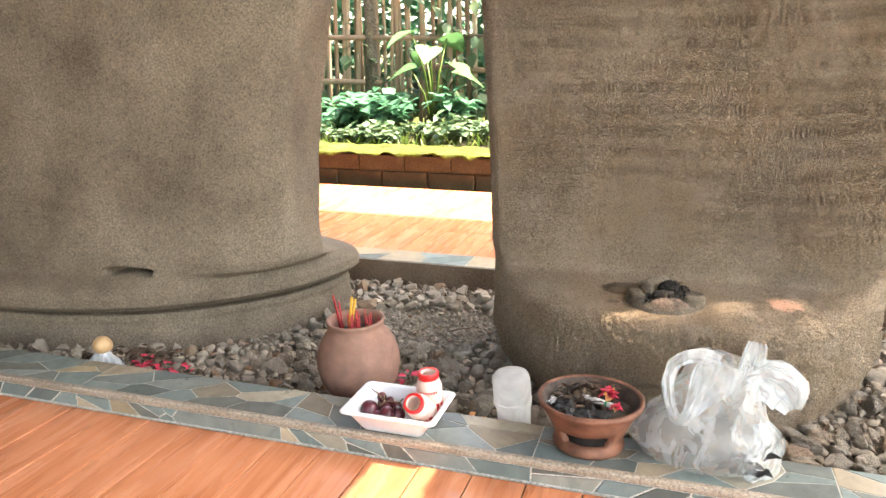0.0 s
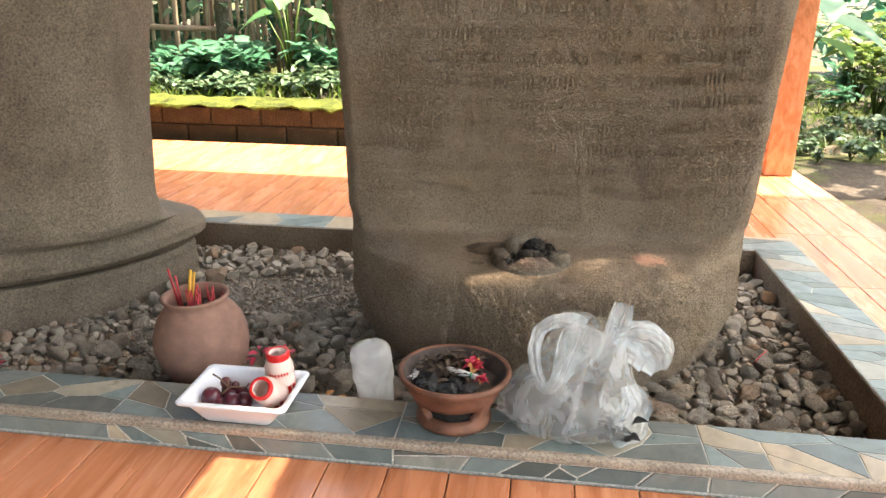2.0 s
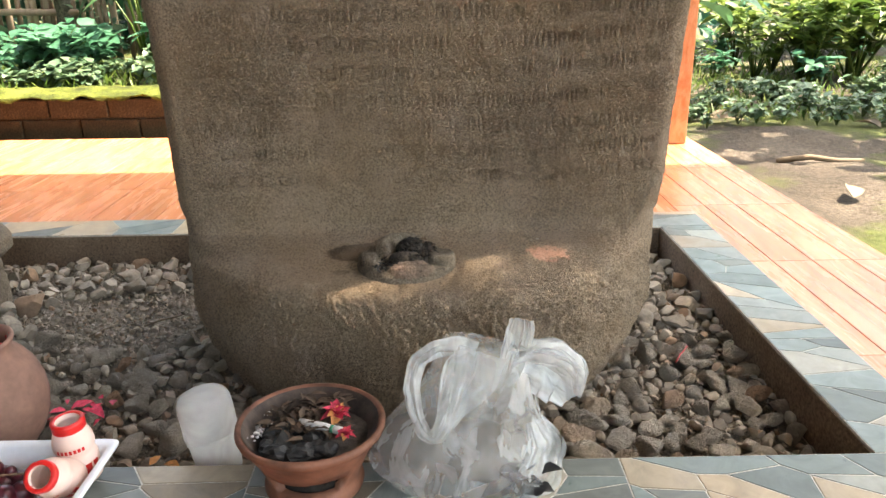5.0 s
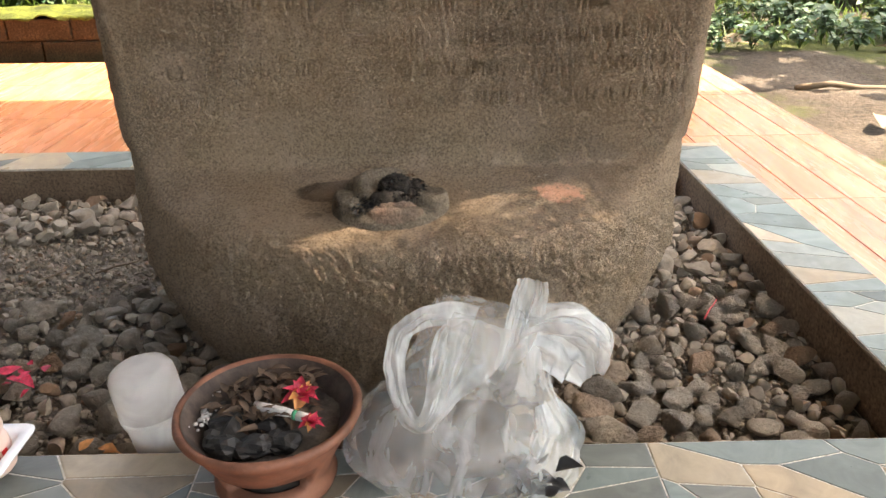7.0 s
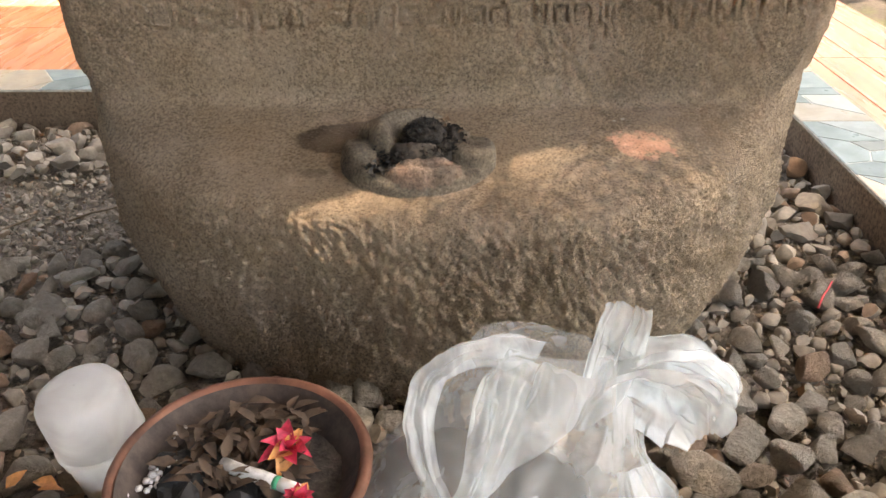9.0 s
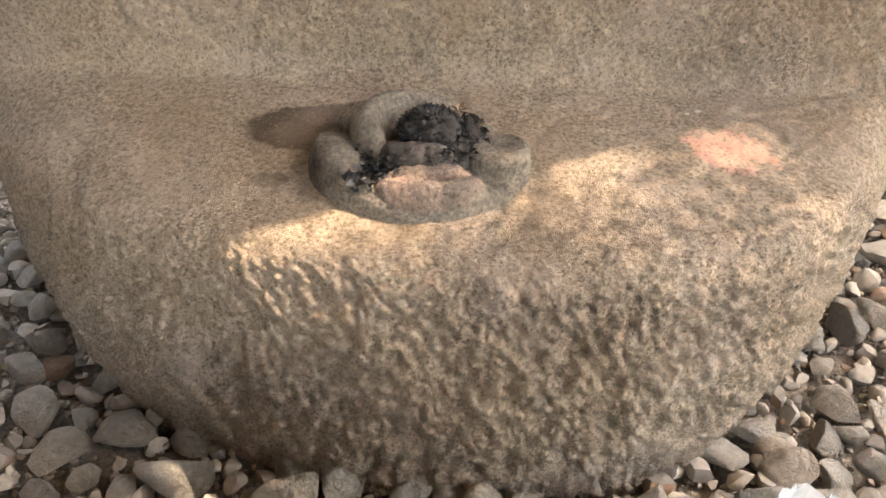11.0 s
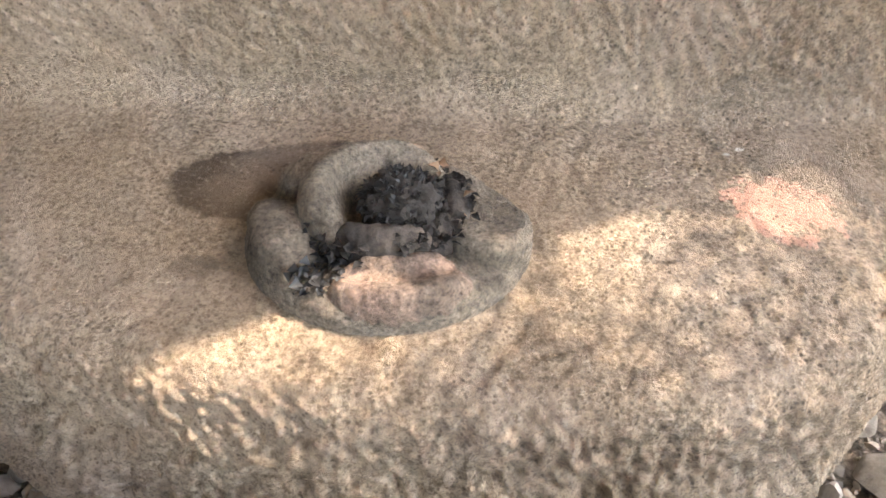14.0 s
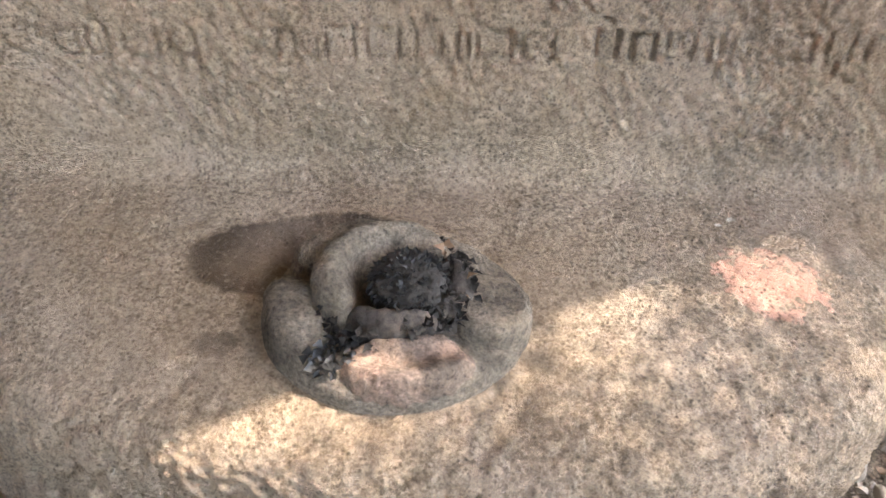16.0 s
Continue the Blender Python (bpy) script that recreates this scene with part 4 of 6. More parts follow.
def weed_mesh(name, seed, height, spread, n_leaf, size, material, stems=5, ratio=0.33):
    rng = random.Random(seed)
    verts, faces = [], []
    sv = bmesh.new()
    for s in range(stems):
        a = rng.uniform(0, 6.28)
        top = Vector((math.cos(a) * spread * rng.uniform(0.2, 1), math.sin(a) * spread * rng.uniform(0.2, 1), height * rng.uniform(0.6, 1)))
        pts = [top * f + Vector((0, 0, height * 0.15 * math.sin(f * 3.1))) for f in (0, 0.35, 0.7, 1)]
        tube(sv, pts, [0.006 * height / 0.4 + 0.001, 0.003, 0.002, 0.0012], 4)
        for i in range(n_leaf):
            f = rng.uniform(0.25, 1.0)
            p = top * f + Vector((0, 0, height * 0.15 * math.sin(f * 3.1)))
            b = rng.uniform(0, 6.28)
            el = rng.uniform(-0.3, 0.7)
            ln = size * rng.uniform(0.6, 1.3)
            tip = p + Vector((math.cos(b) * math.cos(el), math.sin(b) * math.cos(el), math.sin(el))) * ln
            leaf(verts, faces, p, tip, ln * ratio * rng.uniform(0.8, 1.2), rng, seg=3)
    return verts, faces, sv


def plant_proto(name, seed, height, spread, n_leaf, size, material, label, category, stems=5, ratio=0.33, group=""):
    root = new(name)
    v, f, sv = weed_mesh(name, seed, height, spread, n_leaf, size, material, stems, ratio)
    tagged(part("stem", sv, LEAF_B, root), kind="stuff")
    mesh_ob("foliage", v, f, material, root)
    tagged(root, label, category, group)
    return root


def put_plant(proto, x, y, rng, s=1.0, first=[None]):
    z = float(ground_height(np.array(x), np.array(y)))
    m = Matrix.LocRotScale((x, y, z), Euler((0, 0, rng.uniform(0, 6.28))), None)
    o = copy_thing(proto, m)
    o.scale = (s, s, s * rng.uniform(0.85, 1.15))
    return o


def build_plants():
    rng = random.Random(77)
    kinds = []
    for i in range(3):
        kinds.append(plant_proto("weed_plant", 10 + i, 0.22, 0.18, 12, 0.075, LEAF_A, "leafy green weed growing in front of the fence", "plant", 8, 0.36, "weeds"))
    yel = [plant_proto("shrub", 30 + i, 0.55, 0.34, 16, 0.10, LEAF_B, "sunlit yellow-green shrub on the earth bank", "shrub", 10, 0.24, "shrubs") for i in range(3)]
    low = [plant_proto("ground_weed", 50 + i, 0.13, 0.13, 9, 0.045, LEAF_C, "low pale green ground weed", "plant", 8, 0.4, "ground weeds") for i in range(2)]
    # weeds before the fence
    for i in range(46):
        x = rng.uniform(-2.6, 0.2)
        put_plant(rng.choice(kinds), x, 2.72 + 0.55 * rng.random() ** 0.8, rng, rng.uniform(0.7, 1.15) * (0.65 if x < -1.75 else 1.0))
    for i in range(60):
        put_plant(rng.choice(low), rng.uniform(-2.6, 0.1), rng.uniform(2.5, 2.95), rng, rng.uniform(0.6, 1.1))
    # bank beyond the pillar
    for i in range(44):
        y = rng.uniform(3.2, 6.0)
        put_plant(rng.choice(yel + kinds[:1]), rng.uniform(0.55, 1.0 + 0.75 * y), y, rng, rng.uniform(0.6, 1.1) * (0.8 + 0.1 * y))
    for i in range(70):
        put_plant(rng.choice(low), rng.uniform(1.0, 3.4), rng.uniform(2.5, 3.6), rng, rng.uniform(0.4, 1.0))
    # prototypes stand among the rest
    for k, p in enumerate(kinds + yel + low):
        x, y = -2.4 + 0.45 * k, 3.1
        if k >= 3:
            x, y = 1.3 + 0.3 * k, 4.2
        p.location = (x, y, float(ground_height(np.array(x), np.array(y))))
    # tall hedge that closes the distance
    verts, faces = [], []
    for i in range(15000):
        if i % 2:
            x, y = rng.uniform(0.2, 10), rng.uniform(6.0, 8.0)
        else:
            x, y = rng.uniform(-6, 0.6), rng.uniform(3.8, 5.0)
        z = 0.1 + (2.6 if i % 2 else 1.5) * rng.random() ** 1.15
        a, el, ln = rng.uniform(0, 6.28), rng.uniform(-0.6, 0.6), rng.uniform(0.10, 0.24)
        leaf(verts, faces, (x, y, z), (x + math.cos(a) * ln, y + math.sin(a) * ln, z + math.sin(el) * ln), ln * 0.3, rng, seg=2)
    h = mesh_ob("hedge", verts, faces, LEAF_A)
    tagged(h, "dense green thicket behind the fence and the bank", "hedge", kind="stuff")
    # vines on the fence
    verts, faces = [], []
    for i in range(900):
        x = rng.uniform(-3.2, 0.4)
        dens = 0.5 + 0.5 * math.sin(x * 5.0 + 1.0)
        if rng.random() > 0.25 + 0.75 * dens:
            continue
        z = 0.2 + 1.2 * rng.random()
        y = 3.30 - rng.uniform(0, 0.07)
        a, ln = rng.uniform(0, 6.28), rng.uniform(0.04, 0.09)
        leaf(verts, faces, (x, y, z), (x + math.cos(a) * ln, y - ln * 0.4, z - abs(math.sin(a)) * ln), ln * 0.42, rng, seg=3)
    v = mesh_ob("vine_leaves", verts, faces, LEAF_C)
    tagged(v, "pale green climbing vine leaves on the fence", "vine", kind="stuff")
    # grass tufts on bank and earth
    verts, faces = [], []
    for i in range(5200):
        if i % 2:
            x, y = rng.uniform(-2.6, 0.2), rng.uniform(2.42, 3.2)
        else:
            y = rng.uniform(2.6, 5.2)
            x = rng.uniform(0.8, 1.4 + 0.6 * y)
        z = float(ground_height(np.array(x), np.array(y))) - 0.005
        a, ln = rng.uniform(0, 6.28), rng.uniform(0.03, 0.11)
        leaf(verts, faces, (x, y, z), (x + math.cos(a) * ln * 0.5, y + math.sin(a) * ln * 0.5, z + ln), 0.005, rng, seg=2)
    g = mesh_ob("grass", verts, faces, LEAF_B)
    tagged(g, "sparse sunlit grass and sprouts on the bank", "grass", kind="stuff")
    # a plant with broad heart-shaped leaves
    for nm, x, y, h, sz, mat in (("broad_leaf_plant", -1.27, 3.02, 0.62, 0.20, LEAF_D), ("broad_leaf_plant", 1.28, 3.25, 0.95, 0.34, LEAF_D)):
        root = new(nm)
        z = float(ground_height(np.array(x), np.array(y)))
        root.location = (x, y, z)
        tagged(root, "plant with large light green heart-shaped leaves", "plant", "broad-leaved plants")
        for i in range(7):
            a = 0.9 * i + 0.4
            hh = h * (0.55 + 0.45 * ((i * 37) % 10) / 10)
            e = Vector((math.cos(a) * sz * 0.7, math.sin(a) * sz * 0.7, hh))
            bm = bmesh.new()
            tube(bm, [(0, 0, 0), (e.x * 0.4, e.y * 0.4, hh * 0.6), e[:]], [0.008, 0.006, 0.004], 5)
            part("stalk", bm, LEAF_B, root)
            vv, ff = [], []
            leaf(vv, ff, e - Vector((math.cos(a), math.sin(a), 0)) * sz * 0.2, e + Vector((math.cos(a), math.sin(a), -0.25)) * sz * 0.8, sz * 0.38, rng, 0.25, 8)
            mesh_ob("leaf", vv, ff, mat, root)


def build_shade_tree():
    """A leafy tree out of view, added so its crown shades the bare earth."""
    rng = random.Random(41)
    root = new("tree")
    root.location = (3.75, 3.5, -0.1)
    tagged(root, "unseen leafy tree added to shade the earth bank beside the shelter", "tree")
    bm = bmesh.new()
    tube(bm, [(0, 0, -0.2), (0.02, -0.03, 1.2), (-0.04, -0.1, 2.4), (-0.12, -0.3, 3.5)], [0.12, 0.10, 0.085, 0.06], 12)
    roughen(bm, 0.012, 9, 2)
    part("trunk", bm, BARK, root)
    verts, faces = [], []
    for i in range(16):
        a = i * 2.4
        tip = Vector((-0.75 + 1.25 * math.cos(a) * rng.uniform(0.4, 1), -0.55 + 0.95 * math.sin(a) * rng.uniform(0.4, 1), rng.uniform(3.5, 4.3)))
        bm = bmesh.new()
        st = Vector((-0.08, -0.2, rng.uniform(2.7, 3.4)))
        tube(bm, [st, st.lerp(tip, 0.5) + Vector((0, 0, 0.2)), tip], [0.035, 0.02, 0.007], 6)
        part("limb", bm, BARK, root)
        for j in range(60):
            p = tip + Vector((rng.gauss(0, 0.22), rng.gauss(0, 0.2), rng.gauss(0, 0.14)))
            b, ln = rng.uniform(0, 6.28), rng.uniform(0.10, 0.18)
            leaf(verts, faces, p, p + Vector((math.cos(b), math.sin(b), rng.uniform(-0.5, 0.3))) * ln, ln * 0.3, rng, 0.2, 3)
    mesh_ob("crown", verts, faces, LEAF_D, root)


build_pillar()
build_shade_tree()
build_brick_wall()
build_fence()
build_plants()


# ---------------------------------------------------------------- materials of the offerings
def plain(name, base, rough=0.5, vary=0.25, scale=60, metal=0.0, spec=0.4, bmp=0.0005, trans=0.0):
    m, nt, b = nodes_of(name, rough, metal, spec)
    v = coords(nt)
    lo, hi = tuple(x * (1 - vary) for x in base), tuple(min(1, x * (1 + vary)) for x in base)
    c = ramp(nt, tex(nt, v, scale, 5, 0.65), [(0.3, lo), (0.7, hi)])
    c = mixc(nt, 0.35, c, ramp(nt, tex(nt, v, scale / 7, 3), [(0.3, (0.36,) * 3), (0.7, (0.64,) * 3)]), "OVERLAY")
    setc(nt, b, c)
    bump(nt, b, tex(nt, v, scale * 2, 4), 0.5, bmp)
    if trans:
        t = nt.nodes.new("ShaderNodeBsdfTranslucent")
        nt.links.new(c, t.inputs[0])
        mx = nt.nodes.new("ShaderNodeMixShader")
        mx.inputs[0].default_value = trans
        nt.links.new(b.outputs[0], mx.inputs[1])
        nt.links.new(t.outputs[0], mx.inputs[2])
        nt.links.new(mx.outputs[0], nt.nodes["Material Output"].inputs[0])
    return m


def sheer(name, base, clear, rough=0.25, trans=0.3, wrinkle=0.0, blot=0.1):
    """Thin plastic: part clear, part milky, with a gloss; creases whiten it."""
    m, nt, b = nodes_of(name, rough, spec=0.6)
    b.inputs["Base Color"].default_value = (*base, 1)
    v = coords(nt, (1.6, 1.6, 0.7) if wrinkle else (1, 1, 1))
    k = ramp(nt, tex(nt, v, 22, 3, 0.5, 1.0), [(0.35, (clear * (1 - blot),) * 3), (0.65, (min(1, clear * (1 + blot)),) * 3)])
    if wrinkle:
        p = bump(nt, b, tex(nt, v, 18, 4, 0.55, 1.2), 1.0, wrinkle)
        bump(nt, b, tex(nt, v, 60, 3, 0.6, 1.8), 0.6, wrinkle * 0.3, p)
    t = nt.nodes.new("ShaderNodeBsdfTranslucent")
    t.inputs[0].default_value = (*base, 1)
    mx = nt.nodes.new("ShaderNodeMixShader")
    mx.inputs[0].default_value = trans
    nt.links.new(b.outputs[0], mx.inputs[1])
    nt.links.new(t.outputs[0], mx.inputs[2])
    cl = nt.nodes.new("ShaderNodeBsdfTransparent")
    m2 = nt.nodes.new("ShaderNodeMixShader")
    nt.links.new(k, m2.inputs[0])
    nt.links.new(mx.outputs[0], m2.inputs[1])
    nt.links.new(cl.outputs[0], m2.inputs[2])
    nt.links.new(m2.outputs[0], nt.nodes["Material Output"].inputs[0])
    return m


TERRA = plain("dusty_terracotta", (0.23, 0.122, 0.09), 0.85, 0.22, 40, bmp=0.0008)
TERRA_DARK = plain("sooty_terracotta", (0.15, 0.062, 0.038), 0.65, 0.5, 35, bmp=0.001)
SOOT = plain("soot", (0.013, 0.010, 0.008), 0.95, 0.5, 90, bmp=0.006)
ASH = plain("grey_ash", (0.055, 0.048, 0.043), 0.95, 0.7, 70, bmp=0.003)
CHAR = plain("charcoal", (0.012, 0.012, 0.012), 0.6, 0.6, 80, bmp=0.002)
PALE_ASH = plain("pale_ash", (0.45, 0.43, 0.41), 0.95, 0.35, 160, bmp=0.001)
FOAM = plain("white_foam", (0.80, 0.82, 0.86), 0.45, 0.03, 200, bmp=0.0002, trans=0.12)
GRAPE = plain("dark_grape", (0.085, 0.014, 0.024), 0.28, 0.45, 90, spec=0.5, bmp=0.0002)
STEM = plain("brown_stem", (0.14, 0.085, 0.05), 0.8, 0.3, 120)
CREAM = plain("cream_bottle", (0.80, 0.60, 0.52), 0.35, 0.04, 60, bmp=0.0001, trans=0.2)
REDFOIL = plain("red_foil", (0.60, 0.02, 0.02), 0.3, 0.15, 120, bmp=0.0003)
RED_STICK = plain("red_stick", (0.42, 0.035, 0.04), 0.7, 0.3, 100)
YELLOW_STICK = plain("yellow_stick", (0.60, 0.30, 0.04), 0.7, 0.2, 100)
PETAL = plain("rose_petal", (0.62, 0.05, 0.10), 0.6, 0.5, 130, trans=0.25)
PETAL_Y = plain("yellow_petal", (0.70, 0.32, 0.12), 0.6, 0.3, 130, trans=0.25)
WITHER = plain("withered_leaf", (0.07, 0.045, 0.03), 0.85, 0.5, 90)
PAPER = plain("cigarette_paper", (0.75, 0.74, 0.70), 0.8, 0.08, 200)
GREEN_BAND = plain("green_band", (0.03, 0.25, 0.13), 0.6, 0.1, 100)
FRUIT = plain("orange_fruit", (0.40, 0.25, 0.13), 0.5, 0.12, 50)
BLACKBAG = plain("black_film", (0.012, 0.013, 0.015), 0.3, 0.4, 60)
CUPM = sheer("frosted_plastic", (0.86, 0.85, 0.83), 0.58, 0.35, 0.45)
BAGM = sheer("gathered_bag_film", (0.70, 0.75, 0.76), 0.50, 0.10, 0.30, 0.006, 0.35)
BAGTHIN = sheer("thin_bag_film", (0.70, 0.72, 0.72), 0.72, 0.12, 0.28, 0.006, 0.22)
STAINED = speckled("smoked_stone", (0.02, 0.017, 0.015), (0.045, 0.036, 0.03), (0.10, 0.08, 0.065), 30, 160, 0.85, 0.8, 0.002)
BOSS = speckled("lotus_stone", (0.09, 0.072, 0.054), (0.19, 0.155, 0.118), (0.29, 0.24, 0.185), 32, 220, 0.92, 1.0, 0.006)
BOSS_PINK = speckled("pink_powdered_stone", (0.10, 0.078, 0.058), (0.21, 0.155, 0.12), (0.34, 0.225, 0.17), 30, 220, 0.92, 1.0, 0.006)


# ---------------------------------------------------------------- lotus boss on the step
def flatten(bm, y, k=0.88):
    for v in bm.verts:
        v.co.y = y + (v.co.y - y) * k


def cushion(bm, centre, a0, a1, r, w, h, seg=40, ring=12, dish=0.0):
    """A plump petal bent along an arc; dish hollows its top."""
    rings = []
    for i in range(seg + 1):
        f = i / seg
        a = radians(a0 + (a1 - a0) * f)
        e = (1 - abs(2 * f - 1) ** 3.2) ** 0.5 if 0 < f < 1 else 0.03
        row = []
        for k in range(ring + 1):
            t = math.pi * k / ring
            rr = r + math.cos(t) * w * 0.5 * (0.35 + 0.65 * e)
            z = h * max(0.02, math.sin(t)) ** 0.6 * (0.25 + 0.75 * e)
            if dish:
                z -= dish * math.exp(-((t - math.pi / 2) / 0.62) ** 2) * e ** 2
            row.append(bm.verts.new((centre[0] + rr * math.cos(a), centre[1] + rr * math.sin(a), centre[2] + z)))
        rings.append(row)
    for p, q in zip(rings, rings[1:]):
        for k in range(ring):
            bm.faces.new((p[k], q[k], q[k + 1], p[k + 1]))
    for row in (rings[0], rings[-1]):
        bm.faces.new(row)


def clump(bm, centre, rad, seed, squash=0.8, rough_amt=0.35, sub=4, freq=55):
    r = bmesh.ops.create_icosphere(bm, subdivisions=sub, radius=1.0)
    co = np.array([v.co[:] for v in r["verts"]])
    k = 1 + rough_amt * vnoise(co * rad + seed, freq, 3)
    for v, q, s in zip(r["verts"], co, k):
        v.co = Vector(centre) + Vector((q[0] * rad * s, q[1] * rad * s, q[2] * rad * squash * s))


def build_boss():
    c = (0.0770, 0.2480, 0.1345)
    mid = c[1] + 0.012
    bm = bmesh.new()
    lathe(bm, [(0.0665, -0.008), (0.0670, 0.003), (0.0655, 0.008), (0.060, 0.0115), (0.045, 0.013), (0.0005, 0.014)], 110, c)
    flatten(bm, mid)
    roughen(bm, 0.0016, 60)
    base = part("lotus_boss", bm, BOSS, stele, "round carved lotus boss on the step")
    # outer ring: plump petals, the front one dished, the far one worn flat
    for a0, a1, r, w, h, d, m in ((94, 162, 0.0510, 0.027, 0.029, 0, BOSS), (164, 232, 0.0515, 0.029, 0.027, 0.004, BOSS),
                                  (245, 312, 0.0495, 0.034, 0.029, 0.014, BOSS_PINK), (24, 100, 0.047, 0.030, 0.020, 0, BOSS)):
        bm = bmesh.new()
        cushion(bm, c, a0, a1, r, w, h, 72, 22, d)
        flatten(bm, mid)
        roughen(bm, 0.0012, 60, 2)
        roughen(bm, 0.0016, 230, 2)
        part("petal", bm, m, base)
    # worn petal, a flat round disc
    bm = bmesh.new()
    lathe(bm, [(0.0190, -0.004), (0.0195, 0.014), (0.0187, 0.021), (0.015, 0.0240), (0.008, 0.0230), (0.0005, 0.0225)], 56, (c[0] + 0.046, c[1] - 0.010, c[2]))
    roughen(bm, 0.0013, 150)
    part("petal", bm, BOSS, base)
    # inner ring: one long roll, then stained stubs
    for a0, a1, r, w, h, m in ((30, 242, 0.0310, 0.0225, 0.040, BOSS), (218, 318, 0.0300, 0.0185, 0.031, STAINED), (306, 340, 0.030, 0.018, 0.029, STAINED), (326, 408, 0.031, 0.019, 0.030, STAINED)):
        bm = bmesh.new()
        cushion(bm, c, a0, a1, r, w, h, 72, 18)
        flatten(bm, mid)
        roughen(bm, 0.0012, 60, 2)
        roughen(bm, 0.0016, 230, 2)
        part("inner_petal", bm, m, base)
    bm = bmesh.new()
    clump(bm, (c[0] + 0.006, c[1] - 0.003, c[2] + 0.026), 0.0185, 3, 0.8, 0.2, 5, 240)
    lump = part("burnt_lump", bm, SOOT)
    tagged(lump, "black burnt incense lump in the heart of the boss", "residue")
    rng = random.Random(2)
    # stubs bristling from the lump
    verts, faces = [], []
    for i in range(420):
        a, el = rng.uniform(0, 6.28), math.asin(rng.uniform(0.05, 1.0))
        n = Vector((math.cos(a) * math.cos(el), math.sin(a) * math.cos(el), math.sin(el)))
        p = Vector((c[0] + 0.006, c[1] - 0.003, c[2] + 0.026)) + Vector((n.x, n.y, n.z * 0.8)) * 0.0175
        q = (n + Vector((rng.gauss(0, 0.5), rng.gauss(0, 0.5), rng.gauss(0, 0.5)))).normalized()
        leaf(verts, faces, p, p + q * rng.uniform(0.002, 0.0045), rng.uniform(0.0006, 0.0013), rng, 0.8, 2)
    tagged(mesh_ob("charred_stubs", verts, faces, CHAR), "charred stubs bristling from the burnt lump", "residue", kind="stuff")
    for nm, n, a0, a1, r0, r1, z, mat, lab in (("burnt_residue", 560, -1.5, 1.15, 0.018, 0.040, 0.024, SOOT, "black burnt flakes heaped on the lotus boss"), ("charred_crumbs", 150, 4.02, 4.34, 0.040, 0.064, 0.012, CHAR, "charred black crumbs between two stone petals"),
                                               ("soot_grime", 60, 3.7, 4.75, 0.0395, 0.0425, 0.019, SOOT, "black soot caked round the inner roll"),
                                               ("singed_petals", 9, -0.5, 1.2, 0.020, 0.036, 0.031, STEM, "brown singed petals among the burnt flakes")):
        verts, faces = [], []
        for i in range(n):
            a, r = rng.uniform(a0, a1), rng.uniform(r0, r1)
            p = Vector((c[0] + r * math.cos(a), mid + (c[1] + r * math.sin(a) - mid) * 0.88, c[2] + z + rng.uniform(-0.006, 0.005)))
            b, el, ln = rng.uniform(0, 6.28), rng.uniform(-0.5, 0.9), rng.uniform(0.002, 0.0065)
            leaf(verts, faces, p, p + Vector((math.cos(b) * math.cos(el), math.sin(b) * math.cos(el), math.sin(el))) * ln, ln * rng.uniform(0.25, 0.6), rng, 0.8, 2)
        o = mesh_ob(nm, verts, faces, mat)
        tagged(o, lab, "residue", kind="stuff")


build_boss()


# ---------------------------------------------------------------- clay pot with incense
def build_pot():
    x, y, z0 = -0.447, 0.122, -0.058
    bm = bmesh.new()
    lathe(bm, [(0.001, 0.0), (0.040, 0.001), (0.050, 0.006), (0.064, 0.024), (0.075, 0.048), (0.0805, 0.075), (0.0795, 0.098), (0.073, 0.122), (0.064, 0.139), (0.055, 0.150), (0.0515, 0.156), (0.0525, 0.163), (0.056, 0.168), (0.0565, 0.172), (0.053, 0.1735), (0.049, 0.169), (0.046, 0.158), (0.052, 0.145), (0.052, 0.135)], 64)
    roughen(bm, 0.0012, 25)
    pot = part("clay_pot", bm, TERRA)
    pot.location = (x, y, z0)
    pot.rotation_euler = (radians(2), radians(-2), 0)
    pot.scale = (0.94, 0.94, 0.89)
    tagged(pot, "round dusty terracotta pot holding incense sticks, set in gravel", "pot")
    bm = bmesh.new()
    lathe(bm, [(0.054, 0.138), (0.03, 0.143), (0.001, 0.144)], 40)
    roughen(bm, 0.003, 90)
    part("ash_fill", bm, ASH, pot)
    rng = random.Random(6)
    sticks = new("incense_sticks")
    sticks.location = (x, y, z0 + 0.122)
    sticks.scale = (0.92, 0.92, 0.95)
    tagged(sticks, "burnt red and yellow incense sticks standing in the pot", "incense")
    for i in range(30):
        a, r = rng.uniform(0, 6.28), 0.038 * math.sqrt(rng.random())
        px, py = r * math.cos(a) + 0.006, r * math.sin(a) * 0.8
        h = rng.uniform(0.028, 0.046)
        bm = bmesh.new()
        tube(bm, [(px, py, -0.012), (px + rng.uniform(-0.009, 0.009), py + rng.uniform(-0.008, 0.008), h)], 0.0011, 5)
        part("stick", bm, RED_STICK, sticks)
    for px, top, m, rr in ((-0.043, (-0.056, 0.002, 0.072), RED_STICK, 0.002), (-0.04, (-0.051, -0.004, 0.066), RED_STICK, 0.0018), (-0.037, (-0.045, 0.004, 0.060), RED_STICK, 0.0018), (-0.026, (-0.024, 0.02, 0.066), YELLOW_STICK, 0.0028), (-0.021, (-0.018, 0.022, 0.062), YELLOW_STICK, 0.0026)):
        bm = bmesh.new()
        tube(bm, [(px, 0.005, 0.0), top], rr, 6)
        part("stick", bm, m, sticks)


build_pot()


